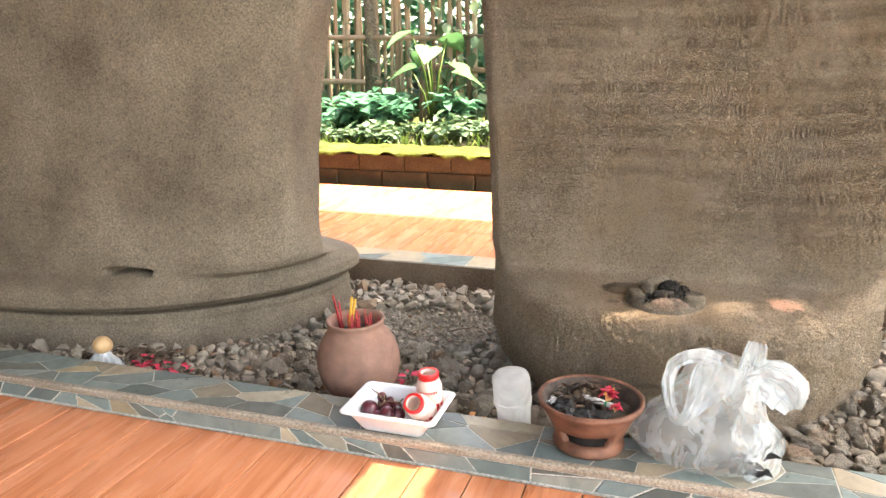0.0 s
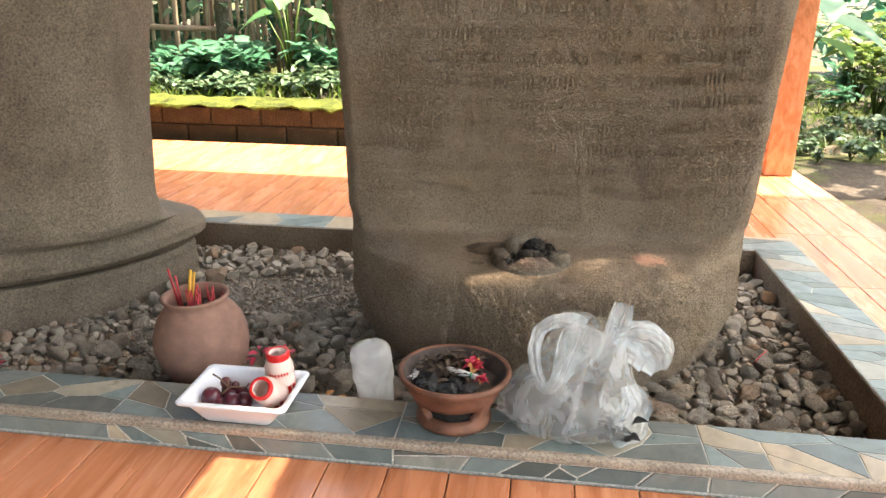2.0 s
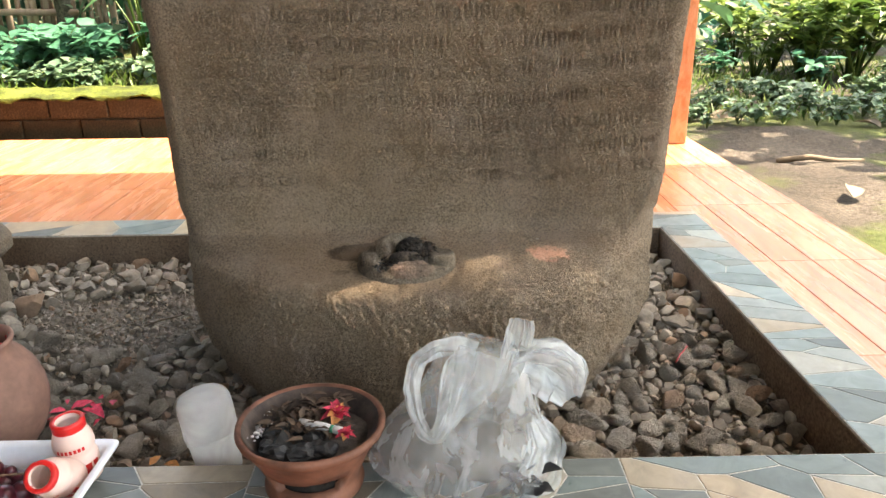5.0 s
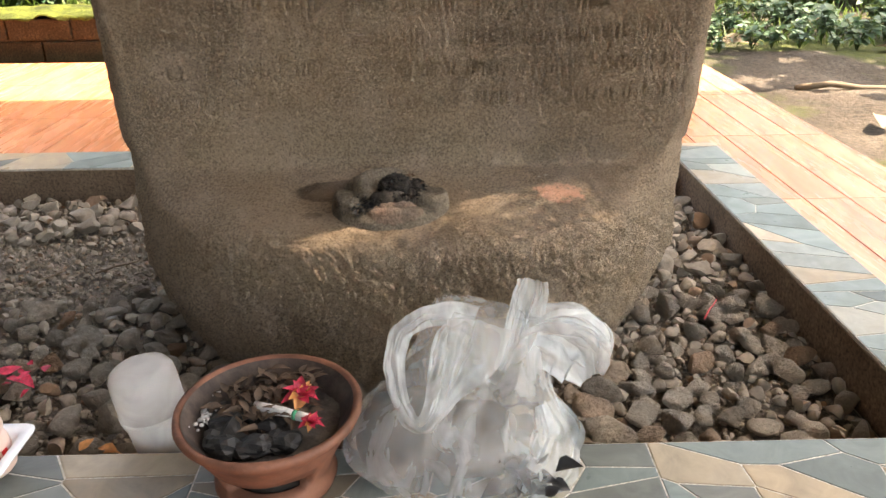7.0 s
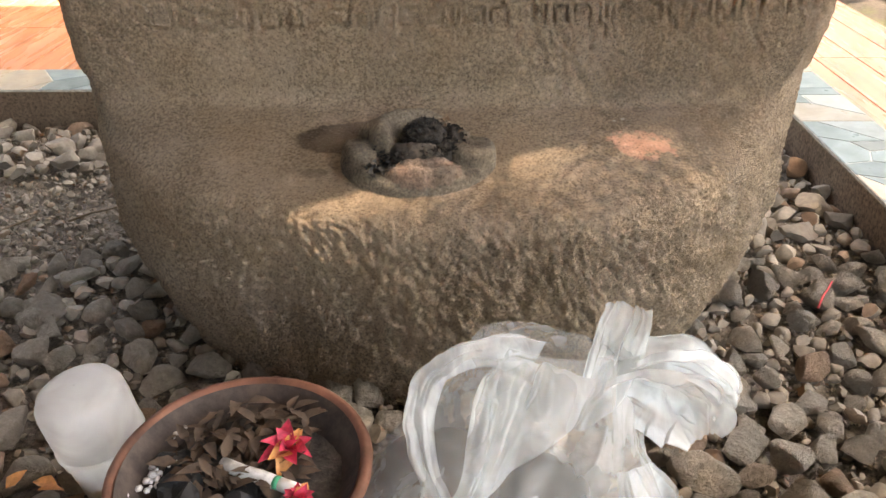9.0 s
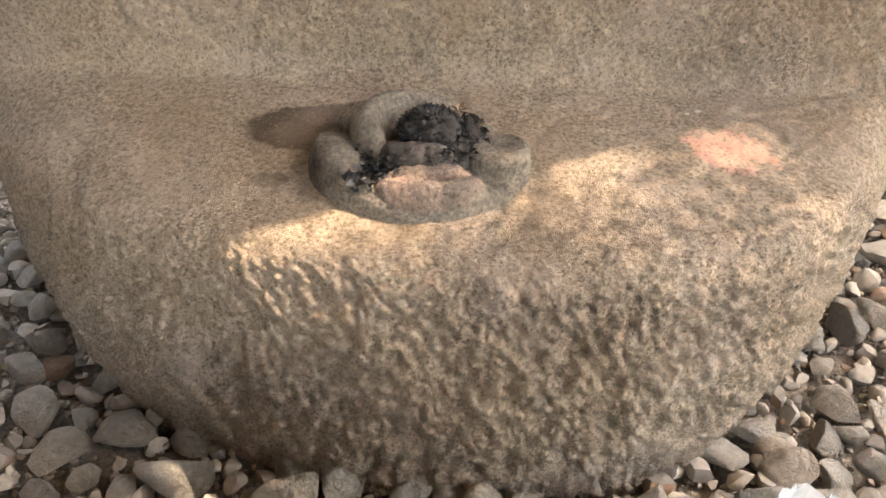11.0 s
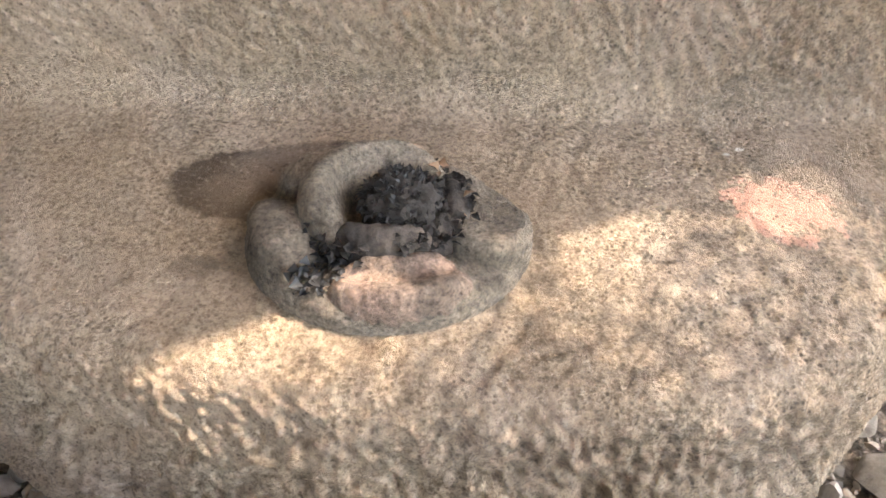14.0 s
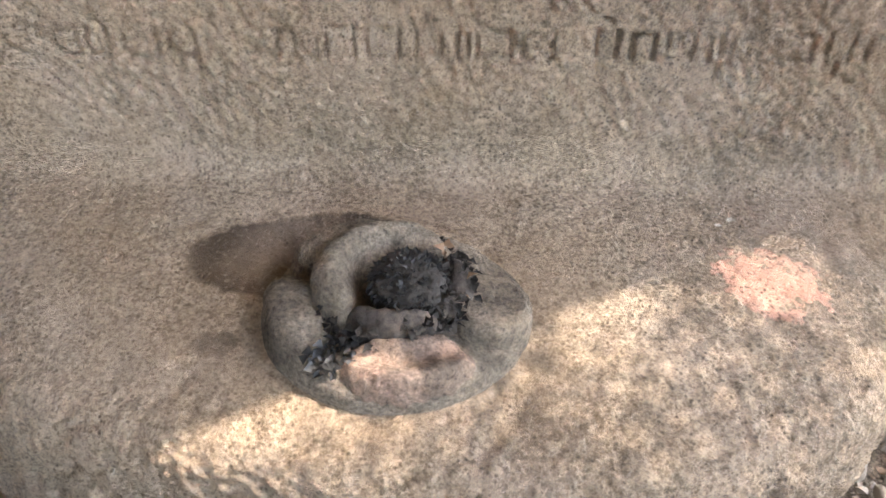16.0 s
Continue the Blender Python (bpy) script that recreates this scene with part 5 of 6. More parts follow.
# ---------------------------------------------------------------- foam tray with grapes and drink bottles
def rounded_rect(hx, hy, r, n=6):
    pts = []
    for cx, cy, a0 in ((hx - r, hy - r, 0), (-hx + r, hy - r, 90), (-hx + r, -hy + r, 180), (hx - r, -hy + r, 270)):
        for i in range(n + 1):
            a = radians(a0 + 90 * i / n)
            pts.append((cx + r * math.cos(a), cy + r * math.sin(a)))
    return pts


def build_tray():
    bm = bmesh.new()
    prof = [(0.046, 0.034, 0.008, 0.000), (0.049, 0.037, 0.010, 0.003), (0.067, 0.050, 0.010, 0.031), (0.0755, 0.0575, 0.010, 0.033), (0.0765, 0.0585, 0.010, 0.0355), (0.075, 0.057, 0.010, 0.037), (0.068, 0.050, 0.010, 0.0365), (0.066, 0.0485, 0.010, 0.034), (0.049, 0.036, 0.010, 0.007), (0.046, 0.033, 0.008, 0.0045)]
    rings = []
    for hx, hy, r, z in prof:
        rings.append([bm.verts.new((px, py, z)) for px, py in rounded_rect(hx, hy, r)])
    for a, b in zip(rings, rings[1:]):
        for i in range(len(a)):
            bm.faces.new((a[i], a[(i + 1) % len(a)], b[(i + 1) % len(a)], b[i]))
    bm.faces.new(rings[0][::-1])
    bm.faces.new(rings[-1])
    tray = part("foam_tray", bm, FOAM)
    tray.location = (-0.302, -0.0595, 0.0005)
    tagged(tray, "white foam food tray holding grapes and drink bottles", "tray")
    # grapes
    bunch = new("grape_bunch")
    bunch.location = (-0.332, -0.062, 0.006)
    tagged(bunch, "small bunch of dark red grapes in the foam tray", "grapes")
    for gx, gy, gz, r in ((-0.013, -0.012, 0.0175, 0.0145), (0.003, -0.02, 0.011, 0.0105), (0.017, -0.015, 0.014, 0.0135), (0.030, -0.004, 0.012, 0.012), (-0.022, 0.004, 0.012, 0.0115), (0.004, 0.008, 0.012, 0.0125), (-0.004, 0.024, 0.013, 0.010), (0.019, 0.014, 0.012, 0.0115), (-0.002, 0.012, 0.030, 0.0075), (0.012, 0.012, 0.026, 0.006)):
        bm = bmesh.new()
        bmesh.ops.create_uvsphere(bm, u_segments=20, v_segments=12, radius=r)
        bmesh.ops.scale(bm, verts=bm.verts, vec=(1, 1, 1.08))
        bmesh.ops.translate(bm, verts=bm.verts, vec=(gx, gy, gz))
        part("grape", bm, GRAPE, bunch)
    for pts in ([(-0.016, 0.004, 0.046), (-0.006, 0.004, 0.040), (0.006, 0.0, 0.030), (0.03, 0.006, 0.028)], [(0.006, 0.0, 0.03), (0.004, 0.01, 0.036)], [(0.03, 0.006, 0.028), (0.038, 0.0, 0.038)], [(0.008, 0.0, 0.03), (0.002, -0.01, 0.024)]):
        bm = bmesh.new()
        tube(bm, pts, 0.0012, 5)
        part("stalk", bm, STEM, bunch)


def bottle_proto():
    root = new("drink_bottle")
    bm = bmesh.new()
    lathe(bm, [(0.0005, 0.0), (0.018, 0.0), (0.0205, 0.003), (0.0212, 0.012), (0.0205, 0.030), (0.0188, 0.036), (0.0188, 0.039), (0.0205, 0.044), (0.0200, 0.052), (0.0172, 0.062), (0.0152, 0.068), (0.0145, 0.071), (0.0160, 0.0725), (0.0160, 0.0755), (0.0115, 0.0757), (0.0113, 0.070)], 40)
    part("body", bm, CREAM, root)
    bm = bmesh.new()
    lathe(bm, [(0.0164, 0.0665), (0.0166, 0.0735), (0.0163, 0.0765), (0.0128, 0.0772), (0.0118, 0.0760)], 40)
    roughen(bm, 0.0006, 200, 2)
    part("foil_rim", bm, REDFOIL, root, "torn red foil lid")
    # plain bars in place of the print
    for z, a0, n, h in ((0.0475, -2.3, 7, 0.0045), (0.020, -1.15, 2, 0.014)):
        for i in range(n):
            bm = bmesh.new()
            r = 0.0209 if z > 0.03 else 0.02135
            da = 0.13 if n > 2 else 0.3
            a = a0 + i * (0.2 if n > 2 else 0.42)
            g = [[bm.verts.new((r * math.cos(a + da * k / 4), r * math.sin(a + da * k / 4), z + dz)) for k in range(5)] for dz in (-h / 2, h / 2)]
            for k in range(4):
                bm.faces.new((g[0][k], g[0][k + 1], g[1][k + 1], g[1][k]))
            part("label_bar", bm, REDFOIL, root)
    return root


build_tray()
bottle = bottle_proto()
tagged(bottle, "small empty cream plastic drink bottle standing in the tray", "bottle", "drink bottles")
bottle.matrix_basis = pose(-0.262, -0.024, 0.0065, 3, -3, 20)
lying = copy_thing(bottle, pose(-0.263, -0.046, 0.020, 52, 0, -6))
lying.scale = (0.95, 0.95, 0.72)
bottle.scale = (1.0, 1.0, 0.95)
tagged(lying, "small empty cream plastic drink bottle lying in the tray, mouth outwards", "bottle", "drink bottles")


# ---------------------------------------------------------------- frosted cup
def build_cup():
    bm = bmesh.new()
    lathe(bm, [(0.0005, 0.0), (0.024, 0.0), (0.0255, 0.002), (0.0285, 0.045), (0.0292, 0.052), (0.0285, 0.052), (0.0275, 0.045), (0.0245, 0.004), (0.0005, 0.003)], 48)
    cup = part("plastic_cup", bm, CUPM)
    cup.matrix_basis = pose(-0.141, 0.050, -0.040, 3, -5, 0)
    tagged(cup, "frosted translucent plastic cup with a domed cap, half sunk in gravel", "cup")
    bm = bmesh.new()
    lathe(bm, [(0.0298, 0.046), (0.0305, 0.050), (0.0305, 0.085), (0.0298, 0.094), (0.027, 0.100), (0.020, 0.1035), (0.0005, 0.105)], 48)
    part("cap", bm, CUPM, cup)
    bm = bmesh.new()
    lathe(bm, [(0.0306, 0.052), (0.0313, 0.0535), (0.0313, 0.0555), (0.0306, 0.057)], 48)
    part("rim", bm, CUPM, cup)
    bm = bmesh.new()
    lathe(bm, [(0.0005, 0.004), (0.0243, 0.0045), (0.0260, 0.026), (0.0005, 0.0262)], 40)
    part("water", bm, plain("cloudy_water", (0.55, 0.53, 0.48), 0.1, 0.1, 40, trans=0.5), cup, "cloudy water")


build_cup()


# ---------------------------------------------------------------- clay brazier
def build_brazier():
    seg = 72
    outer = [(0.046, 0.0), (0.0525, 0.001), (0.0540, 0.006), (0.0525, 0.012), (0.0505, 0.016), (0.0515, 0.022), (0.0548, 0.030), (0.0585, 0.038), (0.0635, 0.048), (0.0690, 0.058), (0.0735, 0.065), (0.0785, 0.070), (0.0800, 0.074), (0.0790, 0.0775)]
    inner = [(0.0750, 0.0785), (0.0715, 0.074), (0.0640, 0.062), (0.0560, 0.050), (0.0490, 0.043)]
    floor_in = [(0.0440, 0.041), (0.0005, 0.040)]
    bm = bmesh.new()
    rings = []
    for r, z in outer + inner + floor_in:
        rings.append([bm.verts.new((r * math.cos(2 * math.pi * i / seg), r * math.sin(2 * math.pi * i / seg), z)) for i in range(seg)])
    mid = int(seg * (270 + 4) / 360)
    hole = {(row, (mid + k) % seg) for row in (4, 5, 6) for k in range(-9 + (row == 4), 9 - (row == 4))}
    for j in range(len(rings) - 1):
        for i in range(seg):
            if (j, i) in hole:
                continue
            bm.faces.new((rings[j][i], rings[j][(i + 1) % seg], rings[j + 1][(i + 1) % seg], rings[j + 1][i]))
    bm.verts.ensure_lookup_table()
    # walls of the fire mouth run inwards from the edge of the opening
    edges = [e for e in bm.edges if len(e.link_faces) == 1 and 0.012 < (e.verts[0].co.z + e.verts[1].co.z) / 2 < 0.045]
    r = bmesh.ops.extrude_edge_only(bm, edges=edges)
    for v in (g for g in r["geom"] if isinstance(g, bmesh.types.BMVert)):
        k = 0.80
        v.co.x *= k
        v.co.y *= k
    roughen(bm, 0.0009, 40)
    br = part("clay_brazier", bm, TERRA_DARK)
    br.location = (-0.014, -0.0335, 0.0005)
    br.scale = (0.96, 0.96, 0.97)
    tagged(br, "round terracotta incense brazier with a fire mouth, full of ash", "brazier")
    bm = bmesh.new()
    lathe(bm, [(0.0375, 0.004), (0.0375, 0.038), (0.0005, 0.039)], 40)
    part("chamber", bm, SOOT, br, "sooty inner chamber")
    bm = bmesh.new()
    lathe(bm, [(0.0725, 0.0765), (0.0705, 0.0735), (0.0630, 0.0625), (0.0555, 0.0515)], 64)
    roughen(bm, 0.0007, 60)
    part("lining", bm, plain("sooty_lining", (0.05, 0.035, 0.028), 0.8, 0.6, 60, bmp=0.001), br, "soot-blackened bowl lining")
    # what lies in the bowl
    ash = bmesh.new()
    lathe(ash, [(0.0665, 0.060), (0.055, 0.056), (0.035, 0.055), (0.015, 0.057), (0.0005, 0.058)], 64)
    roughen(ash, 0.004, 55)
    part("ash_bed", ash, ASH, br, "dark ash bed")
    rng = random.Random(9)
    coals = new("charcoal_heap")
    coals.location = (-0.014, -0.0335, 0.057)
    tagged(coals, "black charcoal lumps in the ash of the brazier", "charcoal")
    for cx, cy, s in ((-0.028, -0.030, 0.017), (-0.006, -0.034, 0.016), (0.012, -0.030, 0.013), (-0.036, -0.006, 0.013), (-0.018, 0.006, 0.012), (-0.045, 0.012, 0.010), (0.002, -0.012, 0.012)):
        bm = bmesh.new()
        bmesh.ops.create_icosphere(bm, subdivisions=3, radius=s)
        for v in bm.verts:
            v.co.z *= 0.55
            v.co.x *= 1.2
            v.co += Vector((cx, cy, 0))
        roughen(bm, s * 0.7, 75, 3)
        for v in bm.verts:
            v.co -= Vector((cx, cy, 0))
        bmesh.ops.translate(bm, verts=bm.verts, vec=(cx, cy, 0.004))
        part("coal", bm, CHAR, coals, smooth=False)
    bm = bmesh.new()
    for i in range(60):
        cx, cy = rng.gauss(-0.052, 0.005), rng.gauss(0.006, 0.015)
        clump(bm, (cx, cy, 0.006 + rng.uniform(-0.002, 0.003)), rng.uniform(0.0008, 0.003), i, 0.5, 0.5, 1, 200)
    tagged(part("white_ash", bm, PALE_ASH, coals, "crumbs of white ash"), kind="stuff")
    verts, faces = [], []
    for i in range(230):
        a, r = rng.uniform(0, 6.28), 0.042 * math.sqrt(rng.random())
        p = Vector((-0.004 + r * math.cos(a), 0.020 + r * math.sin(a) * 0.9, 0.006 + rng.uniform(0, 0.014)))
        b = rng.uniform(0, 6.28)
        ln = rng.uniform(0.008, 0.019)
        leaf(verts, faces, p, p + Vector((math.cos(b), math.sin(b), rng.uniform(-0.4, 0.7))) * ln, ln * 0.22, rng, 0.6, 3)
    lv = mesh_ob("withered_petals", verts, faces, WITHER)
    lv.location = (-0.014, -0.0335, 0.055)
    tagged(lv, "heap of withered brown petals in the brazier", "petals", kind="stuff")
    # half-burnt cigarette
    cig = new("cigarette")
    cig.matrix_basis = look((-0.0255, -0.0300, 0.0725), (0.030, -0.052, 0.0715))
    tagged(cig, "half-burnt cigarette with long ash lying on the charcoal", "cigarette")
    bm = bmesh.new()
    tube(bm, [(0, 0, 0), (0.001, 0, -0.014), (0, 0.0006, -0.028), (0, 0, -0.036)], [0.0036, 0.0043, 0.0040, 0.0040], 10)
    roughen(bm, 0.0008, 260, 2)
    part("ash_end", bm, PALE_ASH, cig, "crumbly grey ash")
    bm = bmesh.new()
    tube(bm, [(0, 0, -0.036), (0, 0, -0.0395)], 0.0041, 12)
    part("band", bm, GREEN_BAND, cig, "green band")
    bm = bmesh.new()
    tube(bm, [(0, 0, -0.0395), (0, 0, -0.053)], 0.0040, 12)
    part("filter", bm, PAPER, cig, "white filter")
    for cx, cy, z, s, seed in ((0.026, 0.012, 0.074, 0.017, 1), (0.038, -0.022, 0.072, 0.010, 2)):
        rose = new("rose_head")
        rose.location = (-0.014 + cx, -0.0335 + cy, z)
        tagged(rose, "dried pink rose head with yellow edges lying in the brazier", "flower", "rose heads")
        r2 = random.Random(seed)
        for i in range(16):
            a = i * 2.4
            el = 1.15 - 0.075 * i
            ln = s * r2.uniform(0.8, 1.15)
            v, f = [], []
            leaf(v, f, (0, 0, 0), (math.cos(a) * math.cos(el) * ln, math.sin(a) * math.cos(el) * ln, math.sin(el) * ln), ln * 0.34, r2, 0.7, 5)
            mesh_ob("petal", v, f, PETAL_Y if i % 4 == 3 else PETAL, rose)


build_brazier()


# ---------------------------------------------------------------- plastic carrier bag
def crumple(P, amt, seed):
    """Sharp folds: ridged noise along several directions."""
    n1 = 1 - 2 * np.abs(vnoise(P + seed, 18, 2))
    n2 = 1 - 2 * np.abs(vnoise(P * np.array([1.6, 1.0, 0.6]) + seed * 2, 36, 2))
    return amt * (0.7 * n1 + 0.35 * n2)


def film(name, pts, widths, root, seed, pleats=5, depth=0.30, bulge=0.0, side=(0.0, 1.0, 0.12), n=120, m=60, material=None):
    """A strip of gathered film along points: pleats run lengthwise, bulge swells it towards its face."""
    k = len(pts)
    tt = np.linspace(0, k - 1, n)
    ker = np.ones(13) / 13
    soft = lambda v: np.convolve(np.pad(np.interp(tt, range(k), v), 6, mode="edge"), ker, "valid")
    C = np.stack([soft([p[i] for p in pts]) for i in range(3)], -1)
    W = soft(widths)
    D = np.gradient(C, axis=0)
    D /= np.linalg.norm(D, axis=1, keepdims=True)
    S = np.cross(D, np.array(side))
    S /= np.linalg.norm(S, axis=1, keepdims=True)
    U = np.cross(S, D)
    b = np.linspace(-1, 1, m)
    B, T = np.meshgrid(b, tt)
    ridge = lambda q, o: 1 - 2 * np.abs(vnoise(np.stack([B * pleats * q + o + 0.35 * np.sin(T * 1.1 + o), T * 0.6 * q + seed, 0 * T + seed], -1), 0.34, 1))
    saw, saw2 = ridge(1.0, seed) - 0.4, ridge(2.3, seed * 3) - 0.4
    wide = 1 + 0.14 * vnoise(np.stack([T * 0.9 + seed, np.sign(B), 0 * T], -1), 1.0, 3)
    h = W[:, None] * (depth * 1.7 * saw + depth * 0.55 * saw2) + bulge * (1 - B * B) * np.sin(np.pi * np.clip(T / (k - 1), 0.03, 1))
    Q = C[:, None, :] + S[:, None, :] * (W[:, None] * B * wide)[..., None] + U[:, None, :] * h[..., None]
    Q = Q + U[:, None, :] * (crumple(Q, 0.0055, seed))[..., None] + 0.0015 * vnoise(Q + seed, 60, 2)[..., None]
    return mesh_ob(name, Q.reshape(-1, 3), sheet_faces(n, m), material or BAGM, root)


def build_bag():
    root = new("plastic_bag")
    root.location = (0.155, -0.020, 0.0)
    tagged(root, "crumpled milky translucent plastic carrier bag standing on the kerb", "bag")
    # body: a slumped sack that narrows to a flat neck, pleats running up to the knot
    hs = np.array([0.0, 0.010, 0.030, 0.055, 0.080, 0.105, 0.130, 0.152])
    cxs = np.array([-0.006, -0.010, -0.012, -0.010, -0.002, 0.004, 0.006, 0.006])
    wx = np.array([0.062, 0.082, 0.090, 0.080, 0.062, 0.050, 0.042, 0.034])
    wy = np.array([0.040, 0.053, 0.056, 0.048, 0.034, 0.022, 0.011, 0.003])
    cys = np.array([-0.010, -0.012, -0.008, -0.002, 0.004, 0.006, 0.006, 0.006])
    nz, na = 150, 320
    z = np.linspace(0.0, 0.152, nz)
    a = np.linspace(0, 2 * np.pi, na, endpoint=False)
    Z, A = np.meshgrid(z, a, indexing="ij")
    f = lambda v: np.interp(Z, hs, v)
    # folds fan out from the knot side
    fan = np.arctan2(f(wx) * np.cos(A) + f(cxs) - 0.040, 0.150 - Z + 0.02)
    g = np.sign(np.sin(A)) * 0.37
    fold = lambda q, o: 1 - 2 * np.abs(vnoise(np.stack([fan * q + o, g * 9 + 0 * Z, Z * 9 + o], -1), 1.0, 2))
    pl = 0.014 * fold(1.6, 2.0) + 0.008 * fold(3.7, 7.0) + 0.003 * fold(8.0, 11.0)
    up = np.clip(Z / 0.03, 0.2, 1) * np.clip((0.165 - Z) / 0.05, 0.25, 1)
    X, Y = f(cxs) + f(wx) * np.cos(A), f(cys) + f(wy) * np.sin(A)
    P = np.stack([X, Y, Z + 0.008 * np.cos(A - 2.6) * (Z / 0.15) ** 2], -1)
    out = np.stack([0.5 * np.cos(A), np.sin(A), 0 * A], -1)
    P = P + out * ((pl + crumple(P, 0.0035, 3.0)) * up)[..., None]
    P[..., 2] = np.maximum(P[..., 2], 0.001)
    mesh_ob("sack", P.reshape(-1, 3), sheet_faces(nz, na, True), BAGTHIN, root)
    # handle: a gathered loop with an open eye, then its web running into the neck
    film("handle", [(0.006, -0.004, 0.144), (-0.018, -0.008, 0.152), (-0.042, -0.014, 0.150), (-0.058, -0.018, 0.140), (-0.0640, -0.024, 0.118), (-0.0620, -0.032, 0.092), (-0.054, -0.040, 0.072), (-0.043, -0.042, 0.066),
                    (-0.032, -0.038, 0.082), (-0.026, -0.028, 0.106), (-0.020, -0.016, 0.128), (-0.012, -0.008, 0.142)], [0.014, 0.013, 0.012, 0.010, 0.0080, 0.0075, 0.008, 0.009, 0.009, 0.011, 0.014, 0.012], root, 5.0, 4, 0.36, n=200, m=36)
    film("web", [(-0.034, -0.036, 0.070), (-0.018, -0.026, 0.094), (-0.002, -0.016, 0.118), (0.004, -0.008, 0.148)], [0.005, 0.012, 0.022, 0.026], root, 9.0, 6, 0.20, 0.008)
    # knot: a crimped tab, with a second pouch hanging beyond it
    film("knot", [(0.020, -0.014, 0.100), (0.034, -0.014, 0.122), (0.042, -0.006, 0.146), (0.046, 0.000, 0.164), (0.047, 0.002, 0.178)], [0.012, 0.011, 0.016, 0.015, 0.012], root, 13.0, 6, 0.40, 0.006)
    film("pouch", [(0.036, -0.010, 0.126), (0.056, -0.012, 0.124), (0.076, -0.014, 0.116), (0.092, -0.012, 0.102), (0.099, -0.006, 0.084)], [0.010, 0.022, 0.028, 0.024, 0.010], root, 17.0, 6, 0.22, 0.020)
    film("pouch", [(0.036, 0.004, 0.130), (0.056, 0.008, 0.130), (0.078, 0.010, 0.124), (0.096, 0.008, 0.110), (0.104, 0.002, 0.090)], [0.010, 0.024, 0.030, 0.026, 0.010], root, 19.0, 6, 0.22, -0.012)
    film("pouch_lip", [(0.050, -0.004, 0.140), (0.068, -0.010, 0.149), (0.088, -0.010, 0.145), (0.104, -0.006, 0.130), (0.108, 0.0, 0.114)], [0.004, 0.008, 0.009, 0.008, 0.004], root, 23.0, 3, 0.5, 0.004)
    film("skirt", [(0.040, -0.052, 0.006), (0.064, -0.036, 0.020), (0.074, -0.018, 0.040), (0.062, -0.004, 0.066)], [0.018, 0.024, 0.022, 0.010], root, 21.0, 5, 0.25, 0.006)
    bm = bmesh.new()
    clump(bm, (-0.058, 0.004, 0.036), 0.040, 4, 0.9, 0.45, 4, 22)
    clump(bm, (0.002, -0.002, 0.030), 0.038, 7, 0.8, 0.45, 4, 25)
    part("cloth", bm, plain("grey_cloth", (0.085, 0.080, 0.072), 0.9, 0.3, 60), root, "dull grey cloth inside the bag")
    # dark scraps inside and below
    rng = random.Random(14)
    verts, faces = [], []
    for i in range(26):
        p = Vector((0.040 + rng.uniform(-0.02, 0.024), -0.052 + rng.uniform(-0.008, 0.02), 0.004 + rng.uniform(0, 0.030)))
        b, el, ln = rng.uniform(0, 6.28), rng.uniform(-0.5, 0.9), rng.uniform(0.012, 0.026)
        leaf(verts, faces, p, p + Vector((math.cos(b) * math.cos(el), math.sin(b) * math.cos(el), math.sin(el))) * ln, ln * 0.4, rng, 0.6, 4)
    o = mesh_ob("black_scrap", verts, faces, BLACKBAG, root)
    tagged(o, "torn black film inside the bag", kind="stuff")


build_bag()


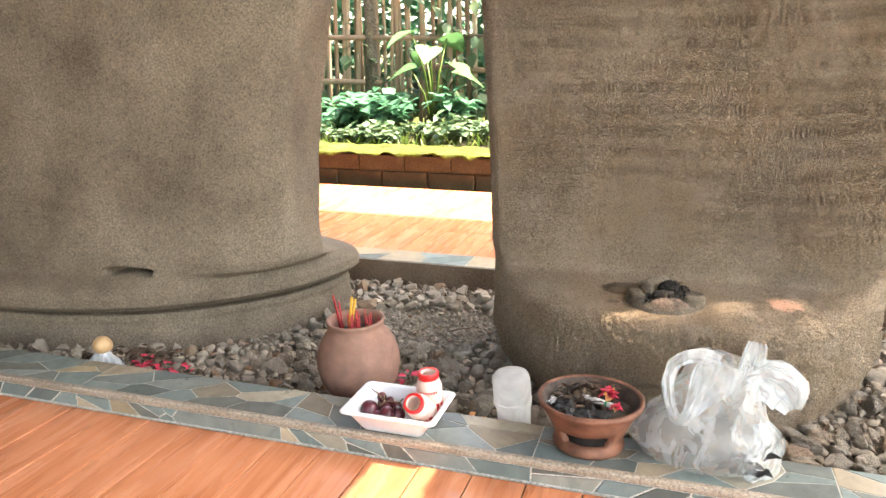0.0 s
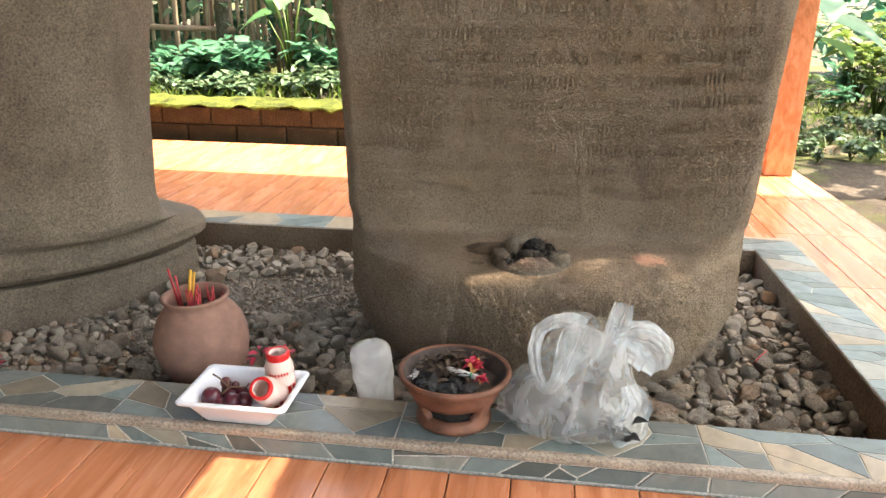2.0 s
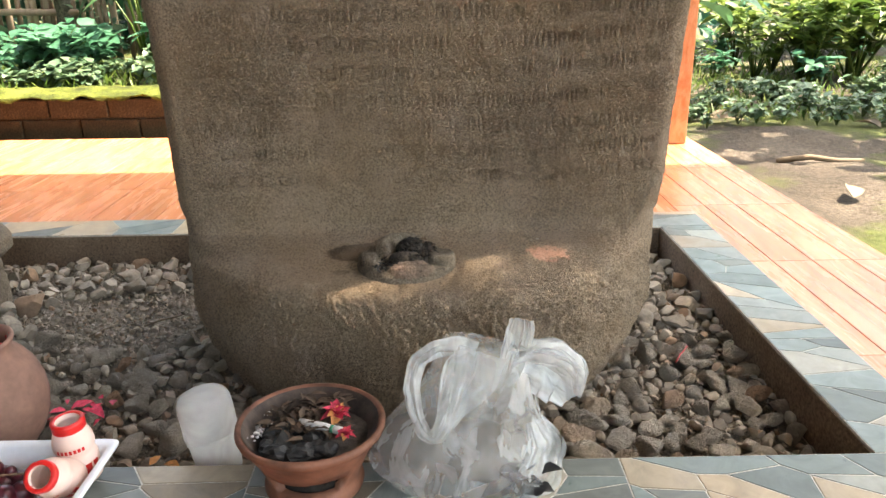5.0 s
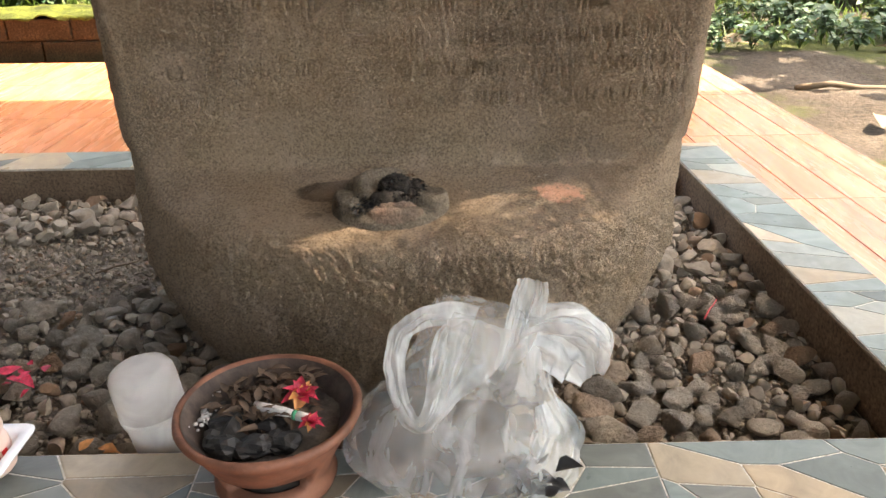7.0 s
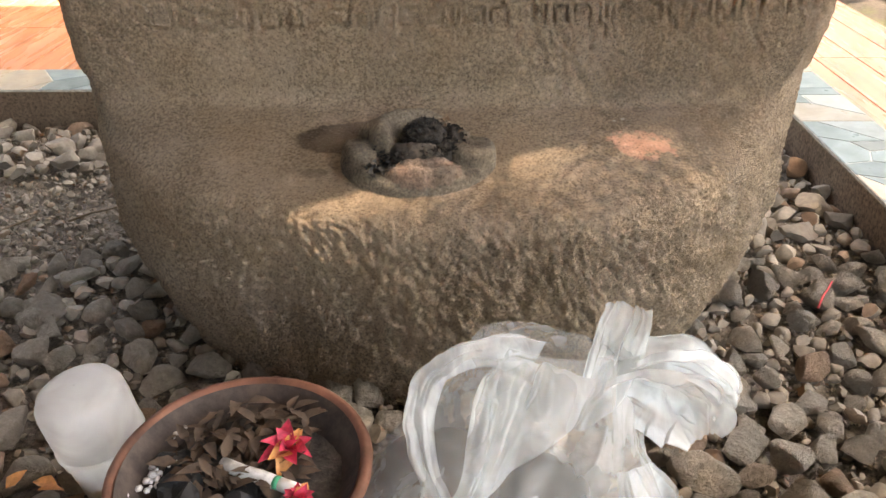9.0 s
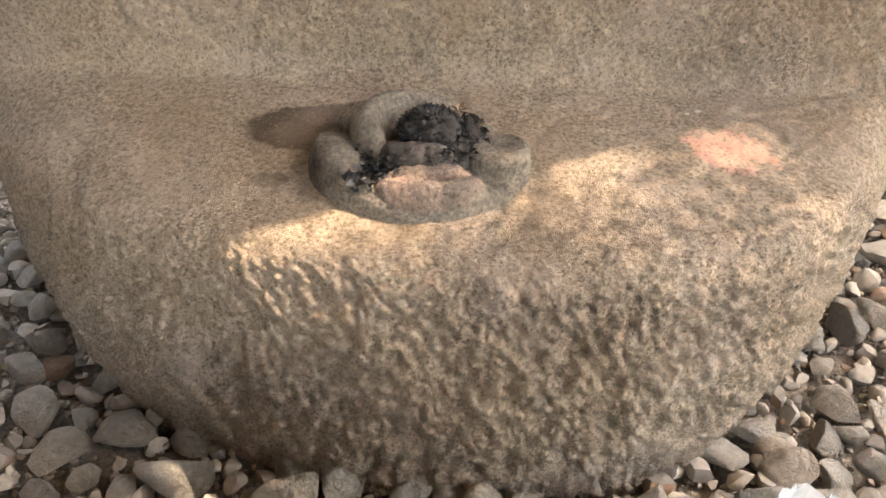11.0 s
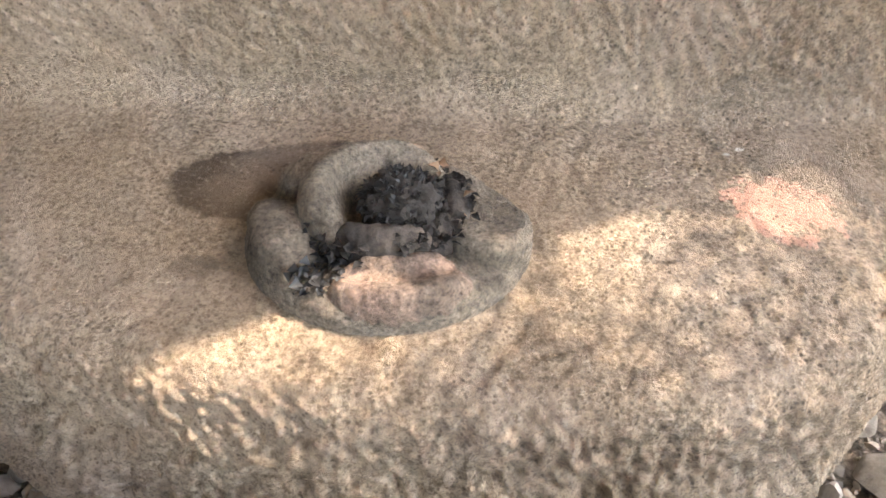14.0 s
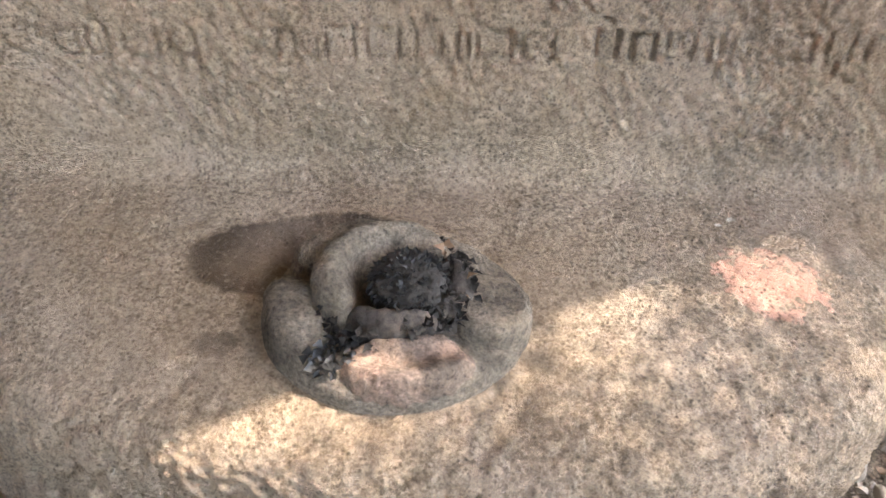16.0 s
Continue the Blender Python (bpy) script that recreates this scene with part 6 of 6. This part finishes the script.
# ---------------------------------------------------------------- small offerings and litter
def build_small():
    rng = random.Random(31)
    o = new("wrapped_fruit")
    o.location = (-0.945, 0.030, -0.045)
    tagged(o, "orange fruit on a white plastic wrap lying on gravel", "offering")
    bm = bmesh.new()
    lathe(bm, [(0.034, 0.0), (0.036, 0.010), (0.030, 0.028), (0.018, 0.044), (0.010, 0.052)], 28)
    roughen(bm, 0.006, 50, 2)
    part("wrap", bm, BAGM, o, "crumpled white plastic wrap")
    bm = bmesh.new()
    clump(bm, (0.0, 0.0, 0.064), 0.0185, 2, 0.95, 0.08, 3, 40)
    part("fruit", bm, FRUIT, o, "dull orange fruit")
    # withered flowers beside it
    for nm, mat, cx, cy, n, lab in (("petal_heap", WITHER, -0.90, 0.105, 90, "dark withered flowers on the gravel"), ("pink_petals", PETAL, -0.862, 0.062, 34, "pink flower petals on the gravel"), ("fallen_petals", PETAL, -0.36, 0.16, 22, "reddish fallen petals beside the pot"), ("orange_petals", PETAL_Y, -0.155, 0.012, 18, "dry orange petals on the gravel")):
        verts, faces = [], []
        for i in range(n):
            p = Vector((rng.gauss(0, 0.030), rng.gauss(0, 0.014), rng.uniform(0, 0.016)))
            b, ln = rng.uniform(0, 6.28), rng.uniform(0.010, 0.020)
            leaf(verts, faces, p, p + Vector((math.cos(b), math.sin(b), rng.uniform(-0.3, 0.5))) * ln, ln * 0.3, rng, 0.5, 3)
        ob = mesh_ob(nm, verts, faces, mat)
        ob.location = (cx, cy, -0.032)
        tagged(ob, lab, "petals", kind="stuff")
    # a red stick and dry twigs on the stones
    for nm, a, b, r, m, lab in (("incense_stick", (0.462, 0.262, -0.026), (0.490, 0.300, -0.020), 0.0011, RED_STICK, "broken red incense stick lying on the gravel"),
                                ("twig", (0.247, 0.010, -0.010), (0.292, 0.006, -0.008), 0.0018, LEAF_DRY, "dry straw twig lying on the stones"),
                                ("twig", (-0.40, 0.50, -0.066), (-0.34, 0.54, -0.062), 0.0016, LEAF_DRY, "dry straw twig lying on the stones"),
                                ("twig", (-0.48, 0.46, -0.066), (-0.45, 0.51, -0.064), 0.0014, LEAF_DRY, "dry straw twig lying on the stones"),
                                ("branch", (1.34, 1.90, -0.115), (1.62, 1.84, -0.105), 0.011, LEAF_DRY, "dry broken branch lying on the earth")):
        bm = bmesh.new()
        av, bv = Vector(a), Vector(b)
        tube(bm, [av, av.lerp(bv, 0.4) + Vector((0, r * 1.2, r)), av.lerp(bv, 0.7), bv], [r, r, r * 0.9, r * 0.7], 6)
        ob = part(nm, bm, m)
        tagged(ob, lab, "stick" if nm != "branch" else "branch")
    # large dry leaves on the earth
    for x, y, ln, a in ((1.42, 2.62, 0.15, -0.4), (1.56, 2.95, 0.13, -0.5), (1.37, 1.45, 0.10, 1.2), (1.2, 2.75, 0.08, 0.3), (2.0, 2.5, 0.12, 2.0)):
        verts, faces = [], []
        z = float(ground_height(np.array(x), np.array(y))) + 0.012
        leaf(verts, faces, (x - math.cos(a) * ln / 2, y - math.sin(a) * ln / 2, z), (x + math.cos(a) * ln / 2, y + math.sin(a) * ln / 2, z + 0.035), ln * 0.27, rng, 0.5, 6)
        ob = mesh_ob("dry_leaf", verts, faces, LEAF_DRY)
        tagged(ob, "large pale dry leaf fallen on the earth", "leaf", "fallen leaves")


build_small()


# ---------------------------------------------------------------- pieces of floor, kerb and gravel
build_kerb()
build_planks()
build_gravel()
